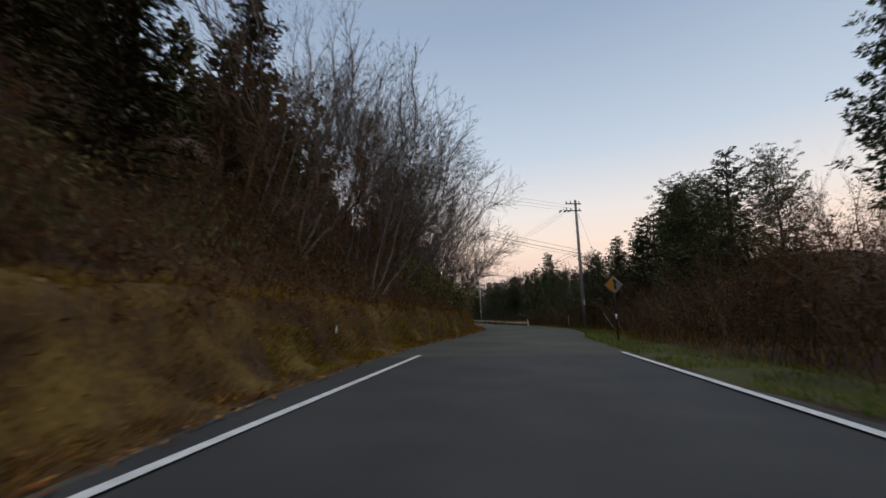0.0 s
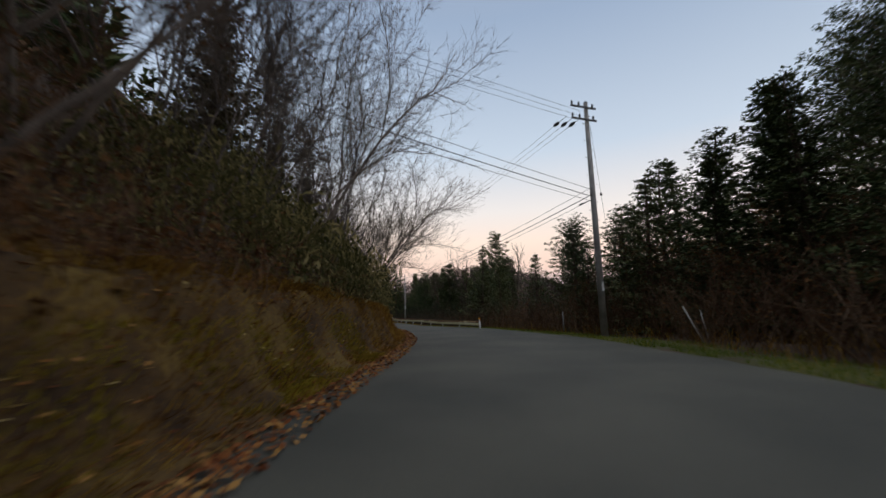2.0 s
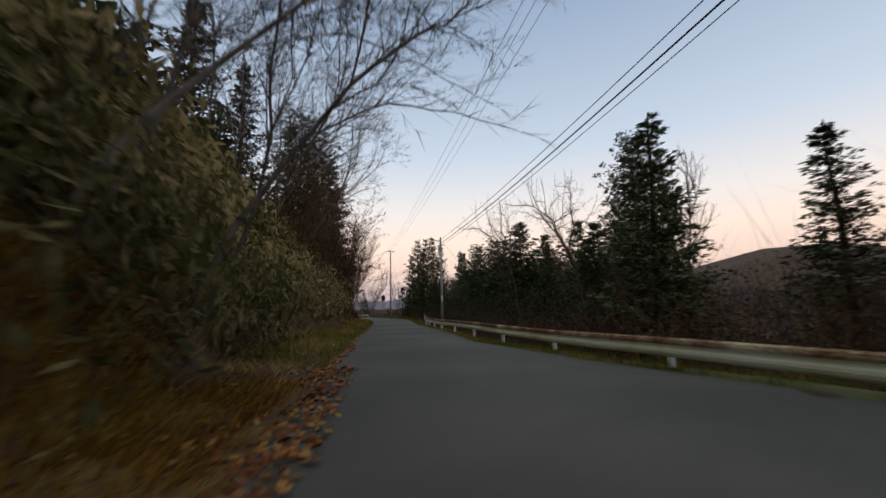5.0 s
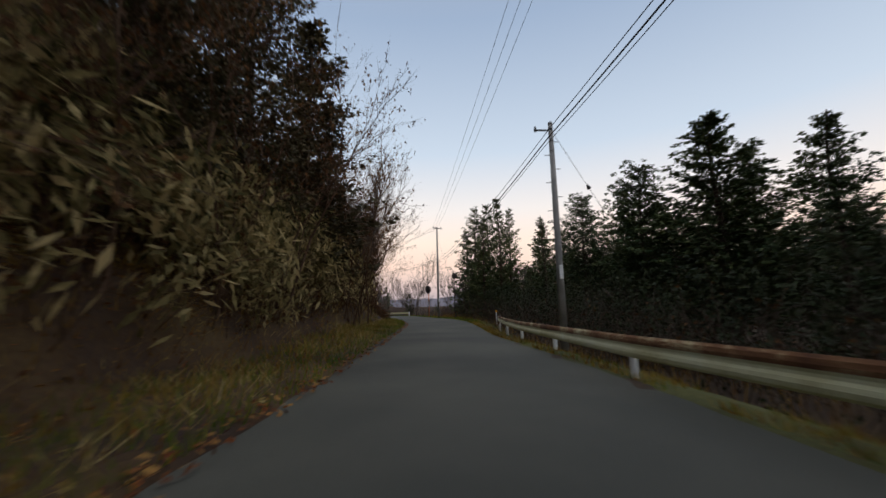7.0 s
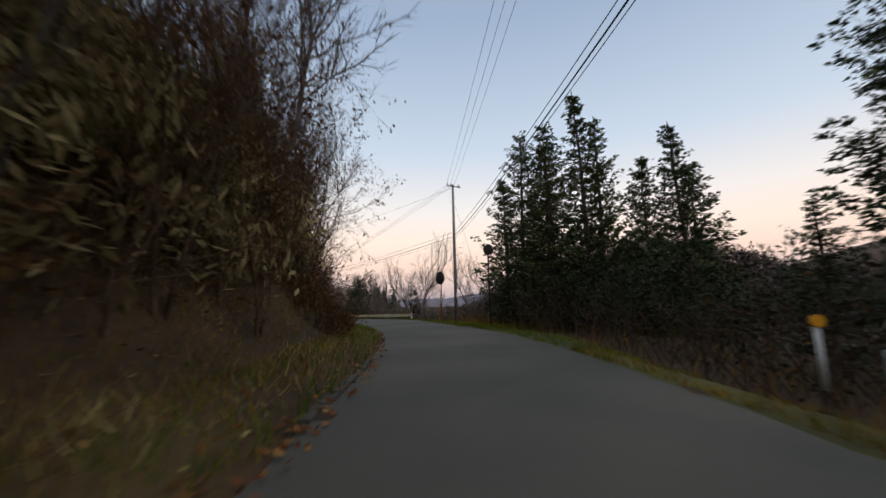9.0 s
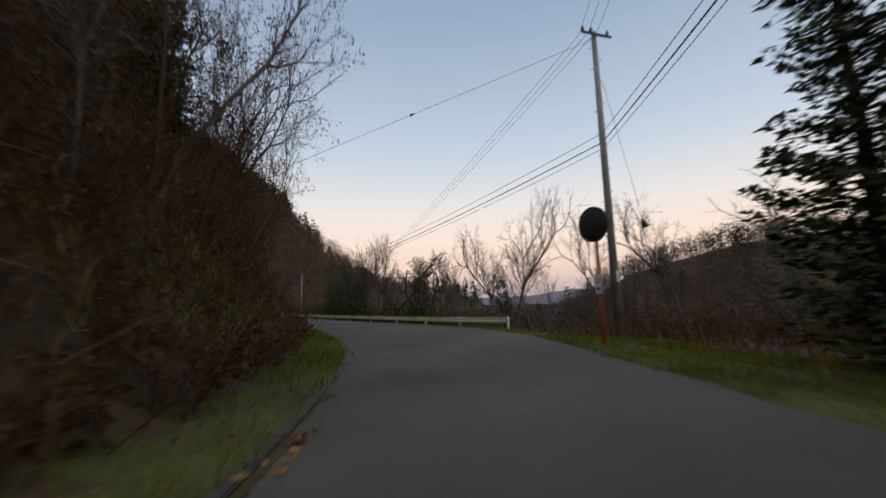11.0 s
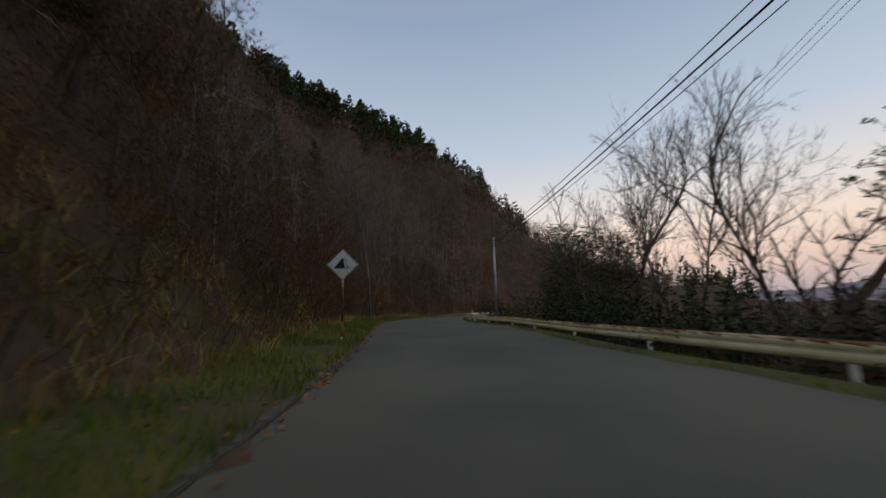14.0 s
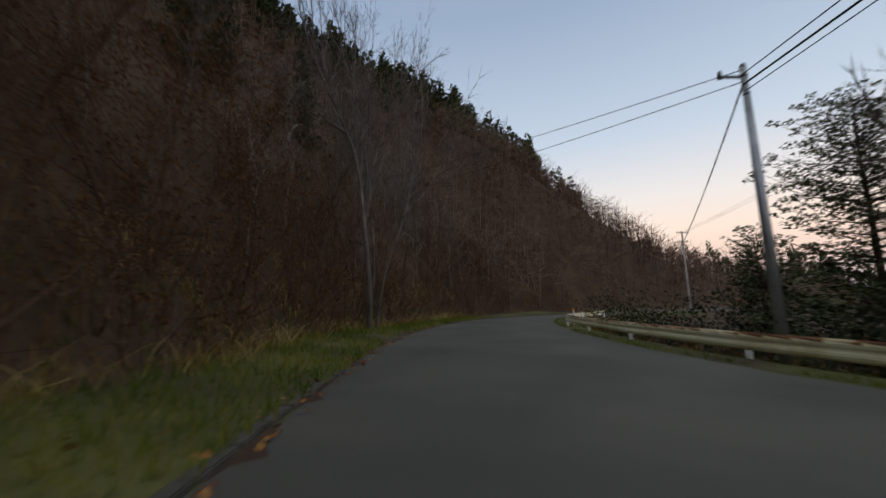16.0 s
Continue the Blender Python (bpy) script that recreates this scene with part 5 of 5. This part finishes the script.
for u in (-0.9, -0.3, 0.3):
    cable("power_line", (7.6 + u * 0.7, 36.9, 10.3), (-13.75 + u * 0.6, 116.1, 10.95), 1.0, 0.008, "thin black power line between poles")
    cable("power_line", (-13.75 + u * 0.6, 116.1, 10.95), (-76.0 + u * 0.9, 188.6, 9.9), 1.6, 0.009, "thin black power line across the valley")
    cable("power_line", (7.6 + u * 0.3, 36.7, 10.4 + u * 0.35), (-30.0, 25.0 + u * 2, 16.5 + u * 2.2), 0.5, 0.008, "thin black power line over the trees")
strain_insulators("dark strain insulator on a power line near the pole",
                  [((7.6 + u * 0.7 - 0.15, 36.9 + 0.55, 10.3 - 0.02), (-13.75, 116.1, 9.0), 0.5, 0.10) for u in (-0.9, -0.3, 0.3)])
strain_insulators("dark damper sleeve on a telephone cable", [((7.75, 37.3, 5.89), (-2.3, 76.5, 4.6), 0.42, 0.045)])
for k, z in enumerate((0.0, -0.35, -0.6)):
    r = (0.012, 0.020, 0.010)[k]
    cable("low_cable", (7.9, 36.7, 6.5 + z), (-2.3 - 0.1 * k, 76.5, 5.7 + z), 0.6, r, "black telephone cable between poles")
    cable("low_cable", (-2.3 - 0.1 * k, 76.5, 5.7 + z), (-13.75, 116.1, 6.6 + z), 0.6, r, "black telephone cable between poles")
    cable("low_cable", (-13.75, 116.1, 6.6 + z), (-51.0, 140.3, 4.75 + z * 0.6), 0.8, r, "black telephone cable between poles")
    cable("low_cable", (7.9, 36.7, 6.4 + z), (-30.0, 26.0, 16.0 + 2.2 * z), 0.5, r, "black telephone cable over the trees")
cable("low_cable", (-51.0, 140.3, 4.85), (-78.0, 142.0, 10.5), 0.3, 0.010, "thin cable crossing to the hillside")
cable("low_cable", (-51.0, 140.3, 4.6), (-78.0, 143.0, 9.4), 0.3, 0.010, "thin cable crossing to the hillside")
cable("low_cable", (-51.0, 140.3, 4.55), (-72.5, 176.0, 4.5), 1.2, 0.018, "black cable hanging towards the valley")

# ---------------- guard rails ----------------
def guard_rail(posts, label, rust):
    """W-profile beam on round posts."""
    ob = tagged(new("guard_rail"), label, "guard rail", "guard rails")
    P = np.array(posts, float)
    ob.location = (P[0, 0], P[0, 1], P[0, 2])
    P = P - P[0]
    prof = np.array([(0.0, 0.00), (0.026, 0.030), (0.036, 0.075), (0.032, 0.115), (0.022, 0.145), (0.022, 0.175), (0.032, 0.205), (0.036, 0.245), (0.026, 0.290), (0.0, 0.32)])
    seg = np.linalg.norm(np.diff(P, axis=0), axis=1)
    L = np.concatenate([[0], np.cumsum(seg)])
    u = np.linspace(0, L[-1], int(L[-1] / 0.5) + 2)
    c = np.stack([np.interp(u, L, P[:, k]) for k in range(3)], 1)
    for _ in range(2):
        c[1:-1] = (c[:-2] + 2 * c[1:-1] + c[2:]) / 4
    tg = np.gradient(c, axis=0)
    tg[:, 2] = 0
    tg /= np.linalg.norm(tg, axis=1, keepdims=True)
    nl = np.stack([-tg[:, 1], tg[:, 0], np.zeros(len(u))], 1)      # towards the road, on the left
    def skin(off):
        rows = c[:, None] + nl[:, None] * (prof[None, :, :1] + off) + np.array([0, 0, 1.0]) * (prof[None, :, 1:] + 0.17)
        return rows
    a, b = skin(0.06), skin(0.052)
    k = len(prof)
    g = grid_tris(len(u), k)
    v = np.concatenate([a.reshape(-1, 3), b.reshape(-1, 3)])
    t = np.concatenate([g, g[:, ::-1] + len(u) * k])
    i = np.arange(len(u) - 1)
    n0 = len(u) * k
    for e in (0, k - 1):
        w = np.stack([i * k + e, i * k + e + n0, (i + 1) * k + e], 1), np.stack([(i + 1) * k + e, i * k + e + n0, (i + 1) * k + e + n0], 1)
        t = np.concatenate([t, *w])
    cz = v[t].mean(1)
    base = np.interp(np.linalg.norm(cz[:, :2], axis=1), np.linalg.norm(c[:, :2], axis=1), c[:, 2])
    mi = (cz[:, 2] - base > 0.17 + rust).astype(int)
    part("beam", tri_mesh("beam", v, t, [M_RAIL, M_RUST], mi), ob, "dull white corrugated beam with a rusty upper edge")
    post = bm_mesh("post", rod(0.057, 0.057, 0.85, (0, 0, -0.38), n=12), M_WHITE)
    for q in P:
        part("post", post, ob, m=Matrix.Translation((q[0], q[1], q[2])))
        part("bracket", bm_mesh("bracket", box(0.07, 0.07, 0.16, (0, 0, 0.33)), M_STEEL), ob, m=Matrix.Translation((q[0], q[1], q[2])) @ Matrix.Rotation(0.4, 4, "Z"))
    for e, w in ((0, -1), (-1, 1)):
        bm = rod(0.14, 0.14, 0.32, (0, 0, 0.17), n=14)
        part("end_cap", bm_mesh("end_cap", bm, M_STEEL), ob, m=Matrix.Translation(c[e] + nl[e] * 0.05) @ Matrix.Diagonal((0.42, 0.42, 1, 1)))
    return ob

guard_rail([(4.17, 49.4, -0.72), (2.95, 52.9, -0.74), (1.75, 56.3, -0.77), (0.75, 59.6, -0.76), (-0.16, 62.94, -0.74), (-1.08, 66.8, -0.77), (-2.0, 70.6, -0.83),
            (-2.75, 74.6, -0.87), (-3.5, 78.7, -0.91), (-4.1, 82.8, -0.92), (-4.6, 86.9, -0.9)], "old white guard rail with a rusty top edge beside the road", 0.215)
guard_rail([(-18.5, 118.9, -0.85), (-22.1, 122.0, -0.93), (-25.7, 124.9, -0.95), (-29.43, 127.5, -0.95), (-33.2, 129.6, -0.92), (-37.0, 131.7, -0.90), (-40.6, 133.8, -0.88),
            (-44.2, 136.0, -0.82), (-47.6, 138.2, -0.78), (-51.4, 140.0, -0.75), (-55.0, 142.0, -0.7), (-58.2, 144.3, -0.66), (-61.0, 146.4, -0.62), (-63.6, 149.6, -0.62),
            (-65.6, 153.2, -0.62), (-66.8, 157.2, -0.62)], "weathered white guard rail on the outer curve", 0.265)

# ---------------- sign, mirrors, markers ----------------
def delineator(x, y, z):
    ob = tagged(new("delineator"), "white marker post with an amber reflector at the rail end", "marker post", "delineators")
    ob.location = (x, y, z)
    part("post", bm_mesh("post", rod(0.03, 0.03, 0.72, n=10), M_WHITE), ob)
    part("reflector", bm_mesh("reflector", rod(0.07, 0.07, 0.03, (0, -0.045, 0.74), "Y", 16), M_REFLECTOR), ob, "round amber reflector")
delineator(4.0, 48.6, -0.75)
delineator(-61.6, 147.6, -0.65)
delineator(-4.8, 87.6, -0.9)

def diamond(name, h, y, z, mat, thick):
    bm = bmesh.new()
    f = bm.faces.new([bm.verts.new((a, y, z + c)) for a, c in ((0, -h), (h, 0), (0, h), (-h, 0))])
    bmesh.ops.solidify(bm, geom=[f], thickness=thick)
    return bm_mesh(name, bm, mat)

def flat(name, pts, y, z, mat, parent):
    bm = bmesh.new()
    f = bm.faces.new([bm.verts.new((a, y, z + c)) for a, c in pts])
    bmesh.ops.solidify(bm, geom=[f], thickness=0.003)
    return part(name, bm_mesh(name, bm, mat), parent)

def border(h, y, z, parent):
    for a, c in (((0, -1), (1, 0)), ((1, 0), (0, 1)), ((0, 1), (-1, 0)), ((-1, 0), (0, -1))):
        flat("border_line", [(a[0] * h * 0.96, a[1] * h * 0.96), (c[0] * h * 0.96, c[1] * h * 0.96), (c[0] * h * 0.92, c[1] * h * 0.92), (a[0] * h * 0.92, a[1] * h * 0.92)], y, z, M_BLACK, parent)

def rockfall_sign():
    ob = tagged(new("warning_sign"), "white diamond rockfall warning sign on a rusty post", "road sign", "warning signs")
    ob.matrix_basis = pose(-43.95, 126.65, -0.74, 0, 0, 57.5)
    for k, (z0, z1, mat) in enumerate(((0.0, 0.13, M_WHITE), (0.12, 0.62, M_RUST), (0.62, 1.15, M_MIRRORBACK), (1.15, 1.80, M_RUST), (1.80, 2.75, M_WHITE))):
        part("post_section", bm_mesh("post_section", rod(0.032, 0.032, z1 - z0, (0, 0.05, z0), n=12), mat), ob, "rust-stained white post section" if k else "")
    z = 2.38
    part("plate", diamond("plate", 0.50, 0.0, z, M_WHITE, 0.02), ob)
    border(0.50, -0.026, z, ob)
    flat("slope_symbol", [(-0.26, -0.10), (0.07, -0.10), (0.05, 0.02), (0.02, 0.09), (0.05, 0.18), (-0.01, 0.20), (-0.10, 0.09), (-0.19, -0.02)], -0.026, z, M_BLACK, ob)
    flat("ground_symbol", [(-0.26, -0.125), (0.27, -0.125), (0.27, -0.105), (-0.26, -0.105)], -0.026, z, M_BLACK, ob)
    for x, c, r in ((0.11, -0.04, 0.022), (0.16, -0.085, 0.026), (0.08, 0.06, 0.018), (0.10, 0.14, 0.022), (0.06, 0.11, 0.014)):
        flat("rock_symbol", [(x + r * math.cos(a), c + r * math.sin(a)) for a in (0.3, 1.5, 2.4, 3.6, 4.9, 5.6)], -0.026, z, M_BLACK, ob)
rockfall_sign()

def worn_sign():
    ob = tagged(new("warning_sign"), "worn amber and white diamond sign on a dark post", "road sign", "warning signs")
    g = on_ground(5.4, 18.5)
    ob.matrix_basis = pose(5.4, 18.5, g - 0.1, 0, 0, 2)
    part("post", bm_mesh("post", rod(0.035, 0.03, 2.9, (0, 0.05, 0), n=12), M_MIRRORBACK), ob)
    part("sleeve", bm_mesh("sleeve", rod(0.042, 0.042, 0.22, (0, 0.05, 1.05), n=12), M_WHITE), ob, "pale band round the post")
    z = 2.55
    part("plate", diamond("plate", 0.42, 0.0, z, M_WORN, 0.02), ob)
    flat("amber_field", [(0.03, -0.36), (0.05, 0.35), (0.0, 0.40), (-0.40, 0.0), (0.0, -0.40)], -0.025, z, M_AMBER, ob)
    flat("black_figure", [(-0.02, -0.16), (0.10, -0.20), (0.06, 0.0), (0.12, 0.12), (0.02, 0.26), (-0.05, 0.22), (0.01, 0.08)], -0.030, z, M_BLACK, ob)
    border(0.42, -0.034, z, ob)
worn_sign()

def traffic_mirror(x, y, z, turn, post_h, label, back, post=M_ORANGE, size=1.0):
    ob = tagged(new("traffic_mirror"), label, "traffic mirror", "traffic mirrors")
    ob.matrix_basis = pose(x, y, z, 0, 0, turn)
    part("post", bm_mesh("post", rod(0.045, 0.045, post_h, n=14), post), ob, "orange steel post" if post is M_ORANGE else "dark steel post")
    bm = bmesh.new()
    bmesh.ops.create_uvsphere(bm, u_segments=28, v_segments=10, radius=0.42, matrix=Matrix.Diagonal((1, 0.28, 1, 1)))
    bmesh.ops.delete(bm, geom=[q for q in bm.verts if q.co.y > 0.001], context="VERTS")
    part("housing", bm_mesh("housing", bm, back), ob, m=Matrix.Translation((0, -0.09, post_h - 0.25)) @ Matrix.Scale(size, 4))
    bm = bmesh.new()
    bmesh.ops.create_uvsphere(bm, u_segments=28, v_segments=10, radius=0.41, matrix=Matrix.Diagonal((1, 0.12, 1, 1)))
    bmesh.ops.delete(bm, geom=[q for q in bm.verts if q.co.y < -0.001], context="VERTS")
    part("mirror_face", bm_mesh("mirror_face", bm, m_mirror), ob, m=Matrix.Translation((0, -0.085, post_h - 0.25)) @ Matrix.Scale(size, 4))
    bm = bmesh.new()
    n = 28
    ring = []
    for i in range(n):
        a = i * 2 * math.pi / n
        ring.append([bm.verts.new((r * math.cos(a), yy, r * math.sin(a))) for r, yy in ((0.41, -0.04), (0.46, -0.04), (0.46, 0.06), (0.41, 0.06))])
    for i in range(n):
        p, q = ring[i], ring[(i + 1) % n]
        for k in range(4):
            bm.faces.new((p[k], p[(k + 1) % 4], q[(k + 1) % 4], q[k]))
    part("rim", bm_mesh("rim", bm, back), ob, m=Matrix.Translation((0, -0.09, post_h - 0.25)) @ Matrix.Scale(size, 4))
    part("clamp", bm_mesh("clamp", box(0.12, 0.10, 0.10, (0, -0.03, post_h - 0.25), 0.01), M_STEEL), ob)
    if post is M_ORANGE:
        plate = part("plate", bm_mesh("plate", box(0.20, 0.012, 0.54, (0, -0.055, 1.64), 0.004), M_WHITE), ob, "small white plate on the post")
        for z, w in ((1.78, 0.10), (1.73, 0.08), (1.68, 0.10)):
            part("text_bar", bm_mesh("text_bar", box(w, 0.004, 0.022, (0, -0.064, z)), M_DARKSTEEL), plate)
        part("round_mark", bm_mesh("round_mark", rod(0.055, 0.055, 0.004, (0, -0.066, 1.50), "Y", 18), M_BLUE), plate, "round blue mark")
traffic_mirror(-14.15, 112.1, -0.98, -42, 3.55, "round traffic mirror seen from its dark back on an orange post", M_MIRRORBACK, size=1.08)
traffic_mirror(-9.9, 105.3, -1.1, 25, 4.7, "round traffic mirror with a dark back among the trees", M_MIRRORBACK, M_MIRRORBACK, 0.66)

# ---------------- road markings and kerb ----------------
def painted_line(x0, y0, x1, y1, w):
    ob = tagged(new("edge_line"), "white painted edge line on the asphalt", "road marking", "edge lines", "structure")
    n = 14
    u = np.linspace(0, 1, n)
    px, py = x0 + (x1 - x0) * u, y0 + (y1 - y0) * u
    s, d = along(px, py)
    z = np.interp(s, S, AZ) + 0.016
    dx, dy = (y1 - y0), -(x1 - x0)
    q = math.hypot(dx, dy)
    dx, dy = dx / q * w / 2, dy / q * w / 2
    v = np.concatenate([np.column_stack([px - dx, py - dy, z]), np.column_stack([px + dx, py + dy, z])])
    i = np.arange(n - 1)
    t = np.concatenate([np.stack([i, i + n, i + n + 1], 1), np.stack([i, i + n + 1, i + 1], 1)])
    ob.data = None
    part("paint", tri_mesh("paint", v, t, [M_PAINT]), ob)
painted_line(-2.8, -4.0, -2.1, 11.25, 0.13)
painted_line(2.7, -4.0, 3.45, 11.6, 0.13)

# ---------------- far ridge across the valley, its haze put in as glow ---
m_far = bpy.data.materials.new("painted_haze_glow")
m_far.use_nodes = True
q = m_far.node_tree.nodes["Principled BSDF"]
# bluish base and emission imitate haze in the air; the ridge is no lamp
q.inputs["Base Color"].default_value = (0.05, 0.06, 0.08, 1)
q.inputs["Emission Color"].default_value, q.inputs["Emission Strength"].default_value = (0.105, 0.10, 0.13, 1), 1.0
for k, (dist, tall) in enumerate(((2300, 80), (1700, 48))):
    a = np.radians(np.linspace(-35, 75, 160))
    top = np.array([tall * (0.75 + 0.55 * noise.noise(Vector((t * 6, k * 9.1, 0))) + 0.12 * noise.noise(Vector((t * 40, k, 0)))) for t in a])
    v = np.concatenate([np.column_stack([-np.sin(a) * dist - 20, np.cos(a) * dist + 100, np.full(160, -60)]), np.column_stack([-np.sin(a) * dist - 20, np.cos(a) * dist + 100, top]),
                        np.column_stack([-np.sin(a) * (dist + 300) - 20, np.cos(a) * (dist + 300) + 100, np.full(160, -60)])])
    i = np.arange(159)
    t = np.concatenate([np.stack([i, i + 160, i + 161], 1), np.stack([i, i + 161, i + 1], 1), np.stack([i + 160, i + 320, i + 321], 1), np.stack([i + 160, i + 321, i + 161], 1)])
    tagged(new("backdrop", tri_mesh("backdrop", v, t, [m_far])), "ridge far across the valley, blue haze painted as glow", "hills", kind="structure")

# ---------------- stays, stakes, pegs ----------------
def stay_wire(a, c, cover, label, size=0.5):
    ob = tagged(new("stay_wire"), label, "stay wire", "pole stays")
    ob.location = a
    d = Vector(c) - Vector(a)
    p = np.array([(0, 0, 0), tuple(d * 0.5), tuple(d)])
    part("wire", tri_mesh("wire", *rope(p, [0.008] * 3, 5), [M_CABLE]), ob)
    q = d * cover
    turn = d.to_track_quat("Z", "Y").to_matrix().to_4x4()
    part("cover", bm_mesh("cover", rod(0.05 * size, 0.15 * size, 0.36 * size, (0, 0, 0), n=12), M_DARKSTEEL), ob, "dark conical cover", Matrix.Translation(q) @ turn)
stay_wire((-13.6, 116.4, 9.0), (-11.2, 122.5, -1.5), 0.50, "thin stay wire with a dark conical cover", 1.0)
stay_wire((-13.75, 116.1, 10.6), (-31.5, 109.0, 2.9), 0.38, "long stay wire crossing over the road to the hillside", 0.4)
stay_wire((8.2, 36.9, 9.8), (12.5, 44.0, 2.0), 0.35, "thin stay wire running to the trees")
stay_wire((-2.2, 76.8, 5.6), (1.8, 82.0, 1.2), 0.30, "thin stay wire running to the trees")

def stake(x, y, z, length, tilt, turn, r, label, mat):
    ob = tagged(new("stake"), label, "stake", "stakes on the verge")
    ob.matrix_basis = pose(x, y, z, 0, tilt, turn)
    part("shaft", bm_mesh("shaft", rod(r, r * 0.8, length, n=8), mat), ob)
    part("tip", bm_mesh("tip", rod(r * 0.8, r * 0.3, 0.06, (0, 0, length), n=8), mat), ob)
stake(9.1, 31.8, -0.6, 1.5, -35, 20, 0.025, "pale bamboo stake leaning at the verge", M_PAINT)
stake(9.6, 32.2, -0.6, 1.2, -25, 35, 0.022, "pale bamboo stake leaning at the verge", M_PAINT)
stake(7.15, 39.7, -0.5, 0.95, 0, 0, 0.04, "short weathered pale post on the verge", M_CONCRETE)
stake(-3.6, 8.9, 0.62, 0.12, 4, 0, 0.02, "short white survey peg on the bank", M_WHITE)
stake(13.0, 20.5, -0.5, 1.6, 6, 0, 0.05, "weathered pale post among the brush", M_CONCRETE)

# ---------------- kerb at the foot of the slope ----------------
kerb = tagged(new("kerb"), "low mossy concrete kerb along the inner edge", "kerb", kind="structure")
stone = bm_mesh("kerb_stone", box(0.13, 0.585, 0.16, (0, 0, 0), 0.012), M_KERB)
for k, s in enumerate(np.arange(76, 212, 0.6)):
    if noise.noise(Vector((s * 0.11, 4.2, 0))) < -0.28:
        continue
    p, q = at_line(s, left_edge(s) - 0.06), at_line(s + 0.3, left_edge(s + 0.3) - 0.06)
    j = noise.noise(Vector((s * 3.1, 0.5, 0)))
    part("kerb_stone", stone, kerb, m=pose(p[0], p[1], p[2] - 0.055 + 0.015 * j, 1.5 * j, 2 * j, math.degrees(math.atan2(q[1] - p[1], q[0] - p[0])) - 90 + 2 * j))
